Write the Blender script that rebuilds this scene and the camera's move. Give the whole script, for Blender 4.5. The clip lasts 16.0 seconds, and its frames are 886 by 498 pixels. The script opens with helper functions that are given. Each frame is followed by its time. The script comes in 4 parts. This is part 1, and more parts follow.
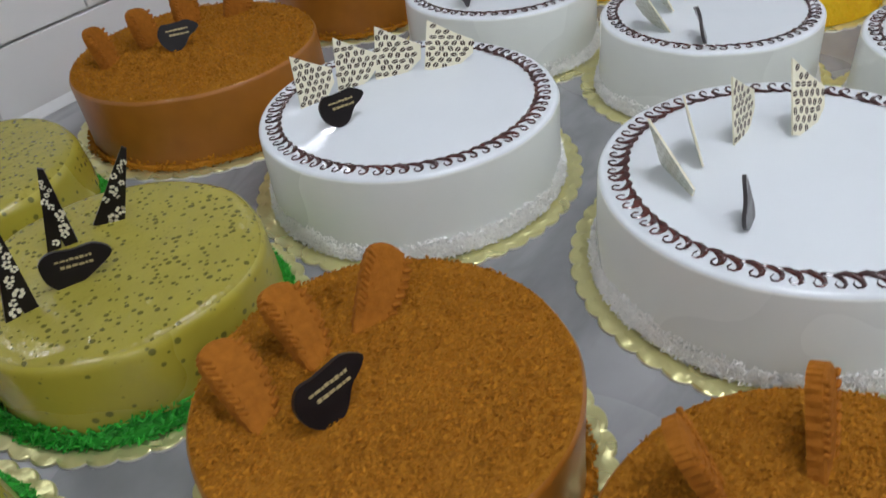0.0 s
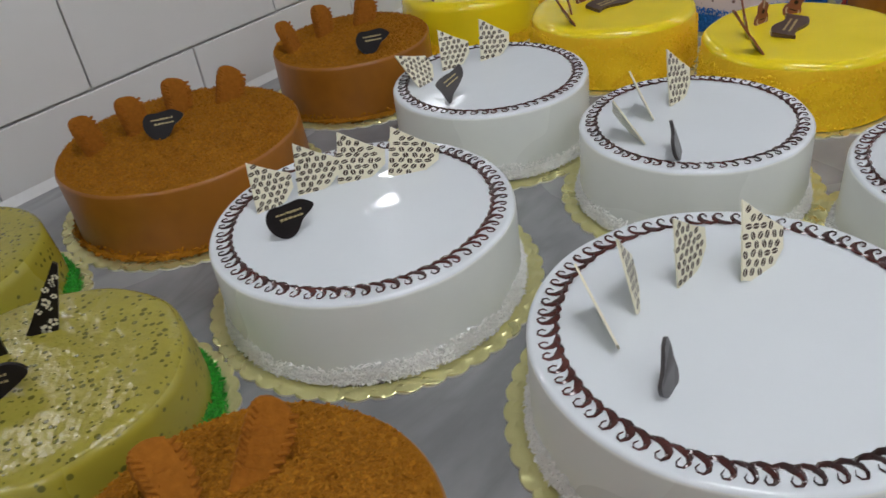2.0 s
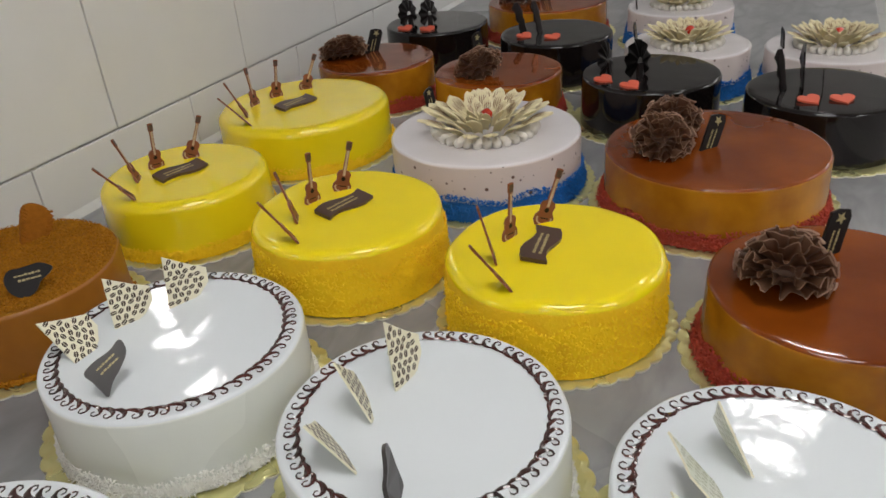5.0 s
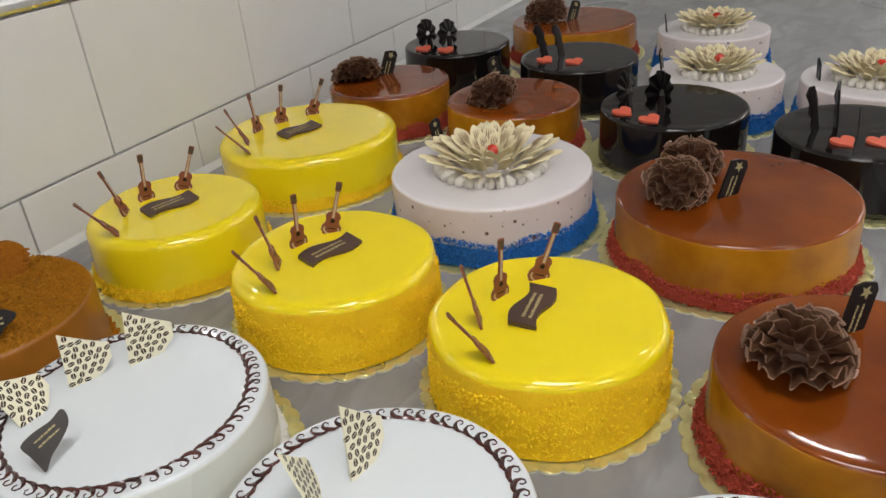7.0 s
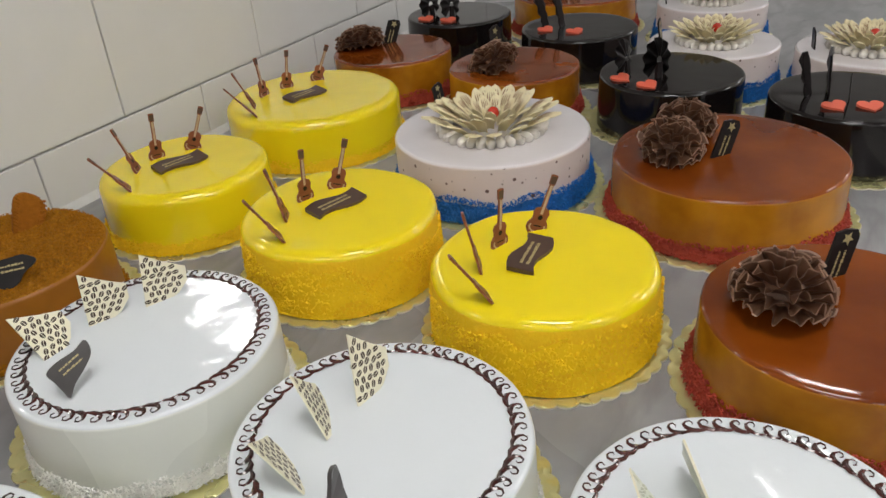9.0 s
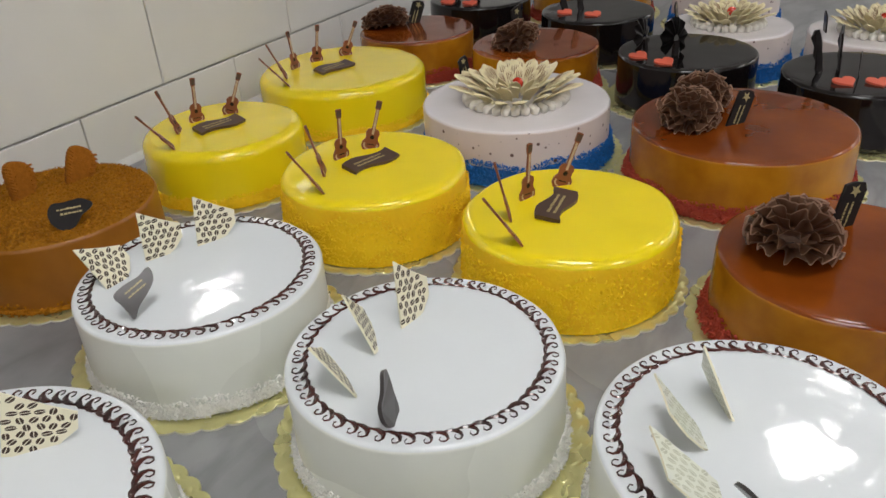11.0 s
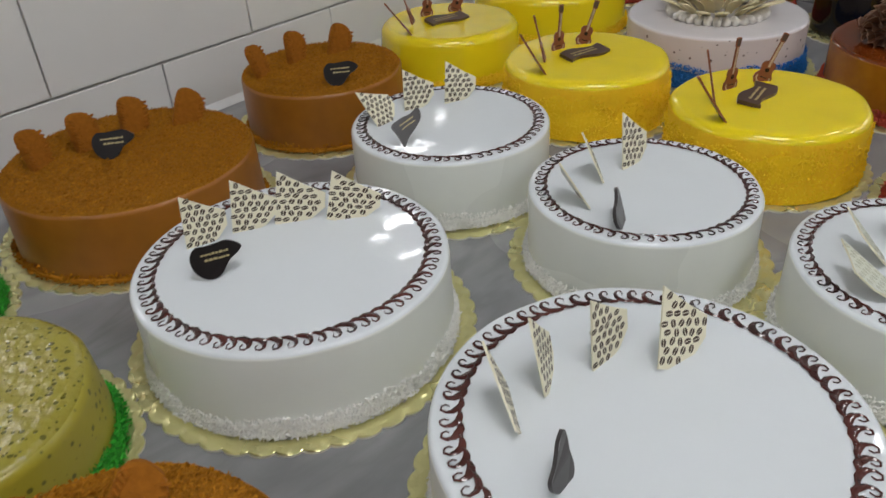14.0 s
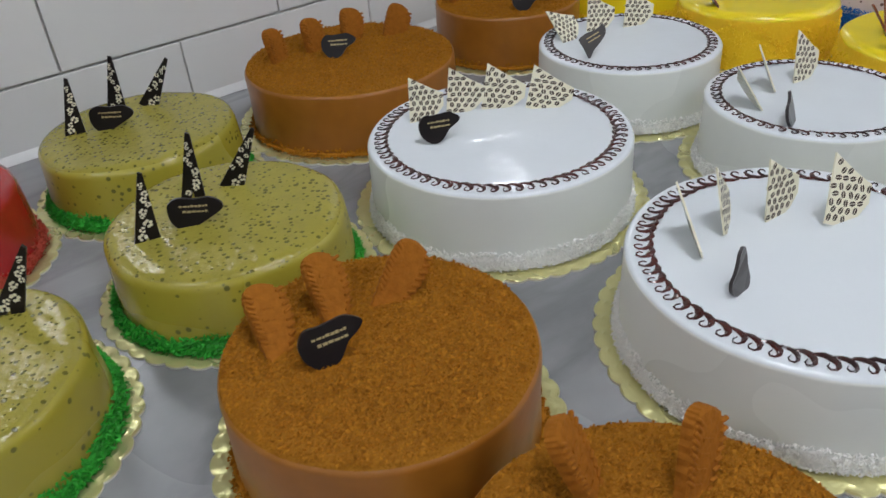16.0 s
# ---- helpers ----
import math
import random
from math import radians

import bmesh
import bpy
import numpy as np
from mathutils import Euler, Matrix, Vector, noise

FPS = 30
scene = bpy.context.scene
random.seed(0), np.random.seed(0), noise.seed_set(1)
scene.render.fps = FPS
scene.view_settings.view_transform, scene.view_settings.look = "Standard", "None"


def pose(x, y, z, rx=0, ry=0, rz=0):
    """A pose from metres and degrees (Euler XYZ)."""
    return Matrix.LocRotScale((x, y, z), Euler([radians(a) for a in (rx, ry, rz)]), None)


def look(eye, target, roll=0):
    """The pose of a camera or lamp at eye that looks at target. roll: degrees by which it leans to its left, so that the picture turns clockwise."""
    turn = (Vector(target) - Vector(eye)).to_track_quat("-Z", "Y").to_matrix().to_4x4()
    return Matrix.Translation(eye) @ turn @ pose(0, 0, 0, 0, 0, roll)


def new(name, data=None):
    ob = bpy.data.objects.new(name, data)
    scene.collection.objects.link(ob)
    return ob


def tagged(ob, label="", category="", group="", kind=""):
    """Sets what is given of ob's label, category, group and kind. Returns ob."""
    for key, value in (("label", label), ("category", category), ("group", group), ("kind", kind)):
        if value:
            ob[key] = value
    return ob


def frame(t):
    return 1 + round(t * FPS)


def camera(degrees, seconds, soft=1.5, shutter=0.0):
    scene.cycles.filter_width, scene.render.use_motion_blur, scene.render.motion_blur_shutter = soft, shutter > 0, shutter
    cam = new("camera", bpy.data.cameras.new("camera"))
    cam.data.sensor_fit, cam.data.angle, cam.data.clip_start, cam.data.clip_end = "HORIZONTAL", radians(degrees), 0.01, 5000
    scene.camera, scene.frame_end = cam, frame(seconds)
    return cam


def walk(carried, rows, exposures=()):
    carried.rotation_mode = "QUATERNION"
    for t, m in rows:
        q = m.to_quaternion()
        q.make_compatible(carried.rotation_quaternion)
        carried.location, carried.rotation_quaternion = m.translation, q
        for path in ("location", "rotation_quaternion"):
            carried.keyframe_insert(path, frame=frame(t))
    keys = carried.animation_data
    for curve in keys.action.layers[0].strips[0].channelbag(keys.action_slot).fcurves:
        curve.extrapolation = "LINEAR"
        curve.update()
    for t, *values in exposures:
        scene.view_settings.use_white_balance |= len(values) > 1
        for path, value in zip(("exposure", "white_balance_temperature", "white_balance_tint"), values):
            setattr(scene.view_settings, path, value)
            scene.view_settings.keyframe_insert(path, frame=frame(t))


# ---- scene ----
cam = camera(60.2, 16.0, shutter=0.3)
PATH = [
    (0, (0.022, -0.011, 1.259), (-0.131, 1.578, 0.054), -7.8),
    (0.5, (0.066, 0.013, 1.276), (-0.211, 1.625, 0.126), -9.1),
    (1, (0.08, 0.027, 1.289), (-0.264, 1.641, 0.158), -10.7),
    (1.5, (0.088, 0.036, 1.292), (-0.246, 1.662, 0.176), -9.4),
    (2, (0.114, 0.049, 1.289), (-0.199, 1.682, 0.177), -8.4),
    (2.5, (0.148, 0.098, 1.28), (-0.07, 1.745, 0.167), -8.0),
    (3, (0.18, 0.167, 1.292), (0.183, 1.843, 0.2), -5.5),
    (3.5, (0.191, 0.2, 1.296), (0.315, 1.904, 0.254), -4.4),
    (4, (0.2, 0.234, 1.31), (0.41, 1.95, 0.305), -4.8),
    (4.5, (0.213, 0.264, 1.314), (0.479, 1.969, 0.304), -4.3),
    (4.7, (0.215, 0.276, 1.324), (0.431, 2.006, 0.344), -4.8),
    (6.8, (0.272, 0.356, 1.34), (0.317, 2.109, 0.377), -4.8),
    (7, (0.275, 0.357, 1.342), (0.33, 2.112, 0.383), -4.8),
    (7.5, (0.281, 0.353, 1.336), (0.362, 2.097, 0.36), -4.8),
    (8, (0.276, 0.339, 1.334), (0.349, 2.079, 0.352), -4.5),
    (8.5, (0.273, 0.33, 1.33), (0.338, 2.066, 0.338), -4.5),
    (9, (0.27, 0.317, 1.33), (0.32, 2.051, 0.333), -4.5),
    (9.2, (0.27, 0.314, 1.328), (0.323, 2.043, 0.324), -4.5),
    (11.5, (0.227, 0.235, 1.312), (0.257, 1.971, 0.318), -3.2),
    (12, (0.213, 0.213, 1.312), (0.239, 1.945, 0.312), -2.7),
    (12.5, (0.194, 0.181, 1.309), (0.212, 1.909, 0.303), -2.8),
    (13, (0.183, 0.152, 1.312), (0.07, 1.872, 0.297), -4.0),
    (13.5, (0.171, 0.12, 1.31), (-0.069, 1.815, 0.276), -4.4),
    (14, (0.162, 0.085, 1.302), (-0.141, 1.741, 0.223), -3.6),
    (14.5, (0.163, 0.045, 1.299), (-0.229, 1.679, 0.215), -3.4),
    (15, (0.16, 0.002, 1.303), (-0.344, 1.613, 0.229), -3.5),
    (15.5, (0.144, -0.029, 1.292), (-0.449, 1.532, 0.191), -4.4),
    (16, (0.127, -0.07, 1.289), (-0.458, 1.487, 0.178), -4.5),
]
LIGHTING = [(0.0, -0.19, 5700, 12), (0.5, -0.4, 5730, 12), (1.5, -0.46, 5850, 12), (2.0, -0.45, 5900, 12), (2.5, -0.61, 5900, 11), (3, -0.43, 5950, 11), (4.5, -0.3, 6250, 11), (7, -0.04, 6300, 11), (9, -0.09, 6300, 11), (12.5, -0.31, 6200, 11), (14.5, -0.48, 6000, 11), (15.5, -0.45, 5810, 11), (16, -0.29, 5750, 11)]
walk(cam, [(t, look(eye, target, roll)) for t, eye, target, roll in PATH], LIGHTING)

# ---- light ----
WALL = pose(-0.2979, 1.0634, 0, 0, 0, 58.54)   # x along the tiled wall, -y out over the counter
TOP = 0.907                                    # counter top
world = bpy.data.worlds.new("world")
scene.world = world
world.use_nodes = True
world.node_tree.nodes["Background"].inputs[0].default_value = (0.8, 0.85, 0.9, 1)
world.node_tree.nodes["Background"].inputs[1].default_value = 0.3
FILL, SPOT = 13.5, 34.0


# ---- materials ----
def material(name, colour, rough=0.5, metal=0.0, vary=0.08, scale=60.0, bump=0.0, bump_scale=200.0, second=None,
             coat=0.0, sss=0.0, spots=None, spot_scale=80.0, spot_size=0.25, spot_dent=0.0, objectvary=0.0, fine=0.0):
    m = bpy.data.materials.new(name)
    m.use_nodes = True
    nt = m.node_tree
    N, K = nt.nodes, nt.links.new
    b = N["Principled BSDF"]
    tc = N.new("ShaderNodeTexCoord")
    n1 = N.new("ShaderNodeTexNoise")
    n1.inputs["Scale"].default_value, n1.inputs["Detail"].default_value = scale, 5
    K(tc.outputs["Object"], n1.inputs["Vector"])
    n2 = N.new("ShaderNodeTexNoise")
    n2.inputs["Scale"].default_value, n2.inputs["Detail"].default_value = scale * 0.13, 3
    K(tc.outputs["Object"], n2.inputs["Vector"])
    add = N.new("ShaderNodeMath")
    add.operation = "ADD"
    K(n1.outputs["Fac"], add.inputs[0])
    K(n2.outputs["Fac"], add.inputs[1])
    ramp = N.new("ShaderNodeMapRange")
    ramp.inputs["From Min"].default_value, ramp.inputs["From Max"].default_value = 0.65, 1.35
    K(add.outputs[0], ramp.inputs["Value"])
    mix = N.new("ShaderNodeMix")
    mix.data_type = "RGBA"
    lo = [c * (1 - vary) for c in colour]
    hi = list(second) if second else [min(1, c * (1 + vary)) for c in colour]
    mix.inputs[6].default_value, mix.inputs[7].default_value = (*lo, 1), (*hi, 1)
    K(ramp.outputs[0], mix.inputs[0])
    out = mix.outputs[2]
    if spots:
        v = N.new("ShaderNodeTexVoronoi")
        v.inputs["Scale"].default_value = spot_scale
        K(tc.outputs["Object"], v.inputs["Vector"])
        w = N.new("ShaderNodeMath")
        w.operation = "MULTIPLY_ADD"
        K(n1.outputs["Fac"], w.inputs[0])
        w.inputs[1].default_value, w.inputs[2].default_value = -0.35, 0.17
        a2 = N.new("ShaderNodeMath")
        a2.operation = "ADD"
        K(v.outputs["Distance"], a2.inputs[0])
        K(w.outputs[0], a2.inputs[1])
        sep = N.new("ShaderNodeSeparateColor")
        K(v.outputs["Color"], sep.inputs[0])
        sz = N.new("ShaderNodeMath")
        sz.operation = "MULTIPLY"
        K(sep.outputs[0], sz.inputs[0])
        sz.inputs[1].default_value = spot_size * 1.6
        lt = N.new("ShaderNodeMapRange")
        df = N.new("ShaderNodeMath")
        df.operation = "SUBTRACT"
        K(sz.outputs[0], df.inputs[0])
        K(a2.outputs[0], df.inputs[1])
        lt.inputs["From Min"].default_value, lt.inputs["From Max"].default_value = -0.04, 0.06
        K(df.outputs[0], lt.inputs["Value"])
        mx = N.new("ShaderNodeMix")
        mx.data_type = "RGBA"
        K(lt.outputs[0], mx.inputs[0])
        K(out, mx.inputs[6])
        mx.inputs[7].default_value = (*spots, 1)
        out = mx.outputs[2]
        dents = lt.outputs[0]
    if objectvary:
        oi = N.new("ShaderNodeObjectInfo")
        hs = N.new("ShaderNodeHueSaturation")
        mr = N.new("ShaderNodeMapRange")
        mr.inputs["To Min"].default_value, mr.inputs["To Max"].default_value = 1 - objectvary, 1 + objectvary
        K(oi.outputs["Random"], mr.inputs["Value"])
        K(mr.outputs[0], hs.inputs["Value"])
        K(out, hs.inputs["Color"])
        out = hs.outputs[0]
    if fine:
        ge = N.new("ShaderNodeNewGeometry")
        hs = N.new("ShaderNodeHueSaturation")
        mr = N.new("ShaderNodeMapRange")
        mr.inputs["To Min"].default_value, mr.inputs["To Max"].default_value = 1 - fine, 1 + fine
        K(ge.outputs["Random Per Island"], mr.inputs["Value"])
        K(mr.outputs[0], hs.inputs["Value"])
        K(out, hs.inputs["Color"])
        out = hs.outputs[0]
    K(out, b.inputs["Base Color"])
    rr = N.new("ShaderNodeMapRange")
    rr.inputs["To Min"].default_value, rr.inputs["To Max"].default_value = rough * 0.8, min(1, rough * 1.2)
    K(n2.outputs["Fac"], rr.inputs["Value"])
    K(rr.outputs[0], b.inputs["Roughness"])
    b.inputs["Metallic"].default_value = metal
    b.inputs["Coat Weight"].default_value = coat
    b.inputs["Coat Roughness"].default_value = 0.06
    if sss:
        b.inputs["Subsurface Weight"].default_value = sss
        b.inputs["Subsurface Scale"].default_value = 0.006
        b.inputs["Subsurface Radius"].default_value = (1.0, 0.8, 0.6)
    if bump:
        n3 = N.new("ShaderNodeTexNoise")
        n3.inputs["Scale"].default_value, n3.inputs["Detail"].default_value = bump_scale, 4
        K(tc.outputs["Object"], n3.inputs["Vector"])
        bp = N.new("ShaderNodeBump")
        bp.inputs["Strength"].default_value, bp.inputs["Distance"].default_value = min(1, bump), 0.002 * max(1, bump)
        height = n3.outputs["Fac"]
        if spot_dent:
            dn = N.new("ShaderNodeMath")
            dn.operation = "MULTIPLY_ADD"
            dn.inputs[1].default_value = -spot_dent
            K(dents, dn.inputs[0])
            K(height, dn.inputs[2])
            height = dn.outputs[0]
        K(height, bp.inputs["Height"])
        K(bp.outputs[0], b.inputs["Normal"])
    return m


def marble_material():
    m = material("grey_marble", (0.225, 0.228, 0.236), rough=0.28, vary=0.12, scale=9, second=(0.415, 0.418, 0.425))
    nt = m.node_tree
    N, K = nt.nodes, nt.links.new
    b = N["Principled BSDF"]
    src = b.inputs["Base Color"].links[0].from_socket
    tc = N.new("ShaderNodeTexCoord")
    mp = N.new("ShaderNodeMapping")
    mp.inputs["Rotation"].default_value, mp.inputs["Scale"].default_value = (0, 0, 0.5), (1.0, 2.6, 1)
    K(tc.outputs["Object"], mp.inputs["Vector"])
    n = N.new("ShaderNodeTexNoise")
    n.inputs["Scale"].default_value, n.inputs["Detail"].default_value, n.inputs["Distortion"].default_value = 5.0, 10, 0.5
    K(mp.outputs[0], n.inputs["Vector"])
    d = N.new("ShaderNodeMath")
    d.operation = "SUBTRACT"
    K(n.outputs["Fac"], d.inputs[0])
    d.inputs[1].default_value = 0.5
    a = N.new("ShaderNodeMath")
    a.operation = "ABSOLUTE"
    K(d.outputs[0], a.inputs[0])
    mr = N.new("ShaderNodeMapRange")
    mr.inputs["From Max"].default_value, mr.inputs["To Min"].default_value, mr.inputs["To Max"].default_value = 0.09, 0.52, 0.0
    K(a.outputs[0], mr.inputs["Value"])
    mx = N.new("ShaderNodeMix")
    mx.data_type = "RGBA"
    K(mr.outputs[0], mx.inputs[0])
    K(src, mx.inputs[6])
    mx.inputs[7].default_value = (0.17, 0.172, 0.178, 1)
    v = N.new("ShaderNodeTexVoronoi")
    v.inputs["Scale"].default_value = 14
    K(tc.outputs["Object"], v.inputs["Vector"])
    lt = N.new("ShaderNodeMath")
    lt.operation = "LESS_THAN"
    K(v.outputs["Distance"], lt.inputs[0])
    lt.inputs[1].default_value = 0.05
    mx2 = N.new("ShaderNodeMix")
    mx2.data_type = "RGBA"
    K(lt.outputs[0], mx2.inputs[0])
    K(mx.outputs[2], mx2.inputs[6])
    mx2.inputs[7].default_value = (0.16, 0.16, 0.175, 1)
    K(mx2.outputs[2], b.inputs["Base Color"])
    return m


M = dict(
    marble=marble_material(),
    tile=material("white_tile", (0.74, 0.735, 0.72), rough=0.16, vary=0.02, scale=20, bump=0.12, bump_scale=25, objectvary=0.02),
    grout=material("grey_grout", (0.58, 0.57, 0.55), rough=0.9, vary=0.3, scale=120),
    plaster=material("white_plaster", (0.72, 0.71, 0.70), rough=0.8, vary=0.03, scale=8, bump=0.1),
    # darker wall colour that holds down reflections in the glazes
    shade=material("reflection_dimming_grey", (0.52, 0.50, 0.48), rough=0.8, vary=0.05, scale=4),
    caulk=material("white_caulk", (0.70, 0.70, 0.69), rough=0.5, vary=0.06, scale=80),
    floor=material("floor_tile", (0.60, 0.60, 0.57), rough=0.35, vary=0.08, scale=14),
    aluminium=material("brushed_aluminium", (0.75, 0.75, 0.75), rough=0.28, metal=1.0, vary=0.05, scale=90),
    gold=material("gold_foil_card", (0.80, 0.76, 0.36), rough=0.28, metal=0.70, vary=0.10, scale=70, bump=0.5, bump_scale=150, second=(0.80, 0.76, 0.36)),
    card=material("card_edge", (0.72, 0.70, 0.58), rough=0.8),
    cream=material("white_mirror_glaze", (0.74, 0.775, 0.80), rough=0.075, vary=0.015, scale=22, coat=0.0, bump=0.5, bump_scale=18),
    creamside=material("white_cream_side", (0.79, 0.81, 0.77), rough=0.28, vary=0.03, scale=24, coat=0.2, bump=0.1, bump_scale=50),
    coconut=material("coconut_band", (0.90, 0.895, 0.86), rough=0.6, vary=0.03, fine=0.05),
    dark=material("dark_chocolate_piping", (0.028, 0.010, 0.010), rough=0.14, vary=0.5, scale=90, coat=0.6, second=(0.11, 0.034, 0.028)),
    black=material("black_chocolate", (0.012, 0.009, 0.009), rough=0.34, vary=0.3, coat=0.0),
    greychoc=material("dark_chocolate_plaque", (0.050, 0.044, 0.043), rough=0.3, vary=0.3, scale=70, coat=0.15),
    brownchoc=material("brown_chocolate_plaque", (0.075, 0.040, 0.028), rough=0.35, vary=0.25, scale=70, coat=0.15),
    ink=material("gold_print", (0.46, 0.38, 0.18), rough=0.45, metal=0.2, vary=0.3, scale=400),
    print=material("bean_print", (0.055, 0.032, 0.016), rough=0.45, vary=0.35, scale=300),
    white_choc=material("white_chocolate", (0.84, 0.80, 0.61), rough=0.38, vary=0.04, scale=60),
    faint=material("faint_bean_print", (0.54, 0.55, 0.42), rough=0.4, vary=0.2, scale=300),
    back_choc=material("pale_chocolate_back", (0.72, 0.74, 0.62), rough=0.3, vary=0.05, sss=0.2),
    crumb=material("speculoos_crumb", (0.34, 0.140, 0.011), rough=0.9, vary=0.06, scale=200, bump=2.4, bump_scale=280, second=(0.39, 0.165, 0.013)),
    cocoa=material("speculoos_cream_side", (0.33, 0.122, 0.010), rough=0.36, vary=0.14, scale=50, coat=0.12, bump=0.15, bump_scale=60),
    crumbbits=material("speculoos_crumb_bits", (0.42, 0.176, 0.012), rough=0.9, vary=0.06, fine=0.18),
    biscuit=material("speculoos_biscuit", (0.34, 0.122, 0.012), rough=0.8, vary=0.26, scale=200, bump=0.6, bump_scale=260),
    yellow=material("yellow_glaze", (0.93, 0.72, 0.006), rough=0.13, vary=0.03, scale=16, coat=0.3, bump=0.08, bump_scale=24),
    yellowbits=material("yellow_coconut", (1.0, 0.68, 0.006), rough=0.8, vary=0.03, fine=0.05),
    yellowside=material("yellow_crumb_side", (1.0, 0.62, 0.005), rough=0.7, vary=0.05, scale=200, bump=0.6, bump_scale=350, sss=0.35),
    neck=material("tan_guitar_print", (0.56, 0.42, 0.28), rough=0.45, vary=0.25, scale=300),
    guitar=material("printed_red_brown_guitar", (0.24, 0.072, 0.028), rough=0.4, vary=0.2, scale=120),
    pistachio=material("pistachio_glaze", (0.34, 0.295, 0.042), rough=0.16, vary=0.10, scale=30, coat=0.0, bump=0.9, bump_scale=110,
                       spots=(0.13, 0.12, 0.018), spot_scale=215, spot_size=0.27, spot_dent=0.5),
    pistside=material("pistachio_cream_side", (0.39, 0.335, 0.034), rough=0.28, vary=0.08, scale=24, coat=0.2, bump=0.2, bump_scale=60,
                      spots=(0.14, 0.135, 0.02), spot_scale=130, spot_size=0.18),
    green=material("green_coconut", (0.04, 0.37, 0.022), rough=0.7, vary=0.15, fine=0.35),
    pink=material("berry_cream", (0.70, 0.61, 0.59), rough=0.3, vary=0.05, scale=26, coat=0.15, spots=(0.13, 0.07, 0.06), spot_scale=95, spot_size=0.14),
    pinktop=material("pale_mirror_top", (0.74, 0.70, 0.715), rough=0.2, vary=0.05, scale=18, coat=0.4, bump=0.1, bump_scale=30),
    blue=material("blue_coconut", (0.012, 0.15, 0.50), rough=0.7, vary=0.12, fine=0.22),
    petal=material("white_chocolate_petal", (0.78, 0.69, 0.43), rough=0.4, vary=0.06, scale=80),
    stripe=material("brown_petal_stripe", (0.24, 0.10, 0.04), rough=0.5, vary=0.3),
    whip=material("whipped_cream", (0.74, 0.70, 0.64), rough=0.3, vary=0.03),
    cherry=material("red_cherry", (0.55, 0.03, 0.01), rough=0.12, vary=0.2, coat=0.6),
    caramel=material("caramel_mirror_top", (0.12, 0.016, 0.003), rough=0.09, vary=0.3, scale=9, coat=0.0, second=(0.33, 0.080, 0.006), bump=0.05, bump_scale=40),
    amber=material("caramel_side", (0.33, 0.090, 0.003), rough=0.24, vary=0.35, scale=22, coat=0.0, second=(0.58, 0.25, 0.010)),
    redbits=material("red_velvet_crumb", (0.42, 0.055, 0.028), rough=0.85, vary=0.12, fine=0.16),
    milk=material("milk_chocolate_ruffle", (0.22, 0.112, 0.066), rough=0.42, vary=0.12, scale=90),
    # light caught on the frills' free edges, put in as a paler colour
    milkedge=material("lit_chocolate_edge", (0.56, 0.37, 0.26), rough=0.5, vary=0.15, scale=90),
    blackglaze=material("black_mirror_glaze", (0.008, 0.006, 0.006), rough=0.08, vary=0.2, coat=0.0),
    heart=material("coral_heart", (0.72, 0.13, 0.07), rough=0.45, vary=0.08),
    red=material("red_glaze", (0.42, 0.012, 0.010), rough=0.2, vary=0.15, coat=0.5),
    redlid=material("red_plastic_lid", (0.42, 0.03, 0.03), rough=0.4, vary=0.05),
    plastic=material("white_plastic", (0.66, 0.67, 0.66), rough=0.4, vary=0.03, scale=10),
    lacquer=material("pale_cabinet_paint", (0.60, 0.62, 0.60), rough=0.4, vary=0.02, scale=6),
    rubber=material("black_cable", (0.02, 0.02, 0.02), rough=0.6),
)


# dry crumbs and biscuit have hardly any gloss, plain chocolate little
for k, level in (("crumb", 0.08), ("crumbbits", 0.08), ("biscuit", 0.08), ("black", 0.22)):
    M[k].node_tree.nodes["Principled BSDF"].inputs["Specular IOR Level"].default_value = level


def lit(name, strength):
    m = bpy.data.materials.new(name)
    m.use_nodes = True
    b = m.node_tree.nodes["Principled BSDF"]
    b.inputs["Emission Color"].default_value, b.inputs["Emission Strength"].default_value = (1.0, 0.97, 0.92, 1), strength
    return m


fillmat, spotmat = lit("fill_panel_diffuser", FILL), lit("lit_spot_diffuser", SPOT)


# ---- building helpers ----
def mesh(name, bm, mat, smooth=False):
    me = bpy.data.meshes.new(name)
    bm.normal_update()
    bm.to_mesh(me)
    bm.free()
    for m in (mat if isinstance(mat, (list, tuple)) else [mat]):
        me.materials.append(m)
    if smooth:
        me.polygons.foreach_set("use_smooth", [True] * len(me.polygons))
        me.set_sharp_from_angle(angle=radians(42))
    return me


LOOSE = {"coconut_band", "green_coconut_band", "blue_coconut_band", "red_crumb_band", "yellow_coconut", "crumb_topping", "crumb_ring", "bean_print", "flower_print", "gold_lettering", "chocolate_border"}


def part(name, data, parent, m=None, label=""):
    ob = new(name, data)
    ob.parent = parent
    if m is not None:
        ob.matrix_basis = m
    if label:
        tagged(ob, label)
    if name in LOOSE:
        tagged(ob, kind="stuff")
    return ob


def box(bm, x0, x1, y0, y1, z0, z1, bevel=0.0):
    r = bmesh.ops.create_cube(bm, size=1, matrix=Matrix.LocRotScale(((x0 + x1) / 2, (y0 + y1) / 2, (z0 + z1) / 2), None, (x1 - x0, y1 - y0, z1 - z0)))
    if bevel:
        es = list({e for v in r["verts"] for e in v.link_edges})
        bmesh.ops.bevel(bm, geom=es, offset=bevel, segments=2, affect="EDGES", profile=0.5)
    return bm


def boxmesh(name, dims, mat, bevel=0.0):
    return mesh(name, box(bmesh.new(), *dims, bevel), mat)


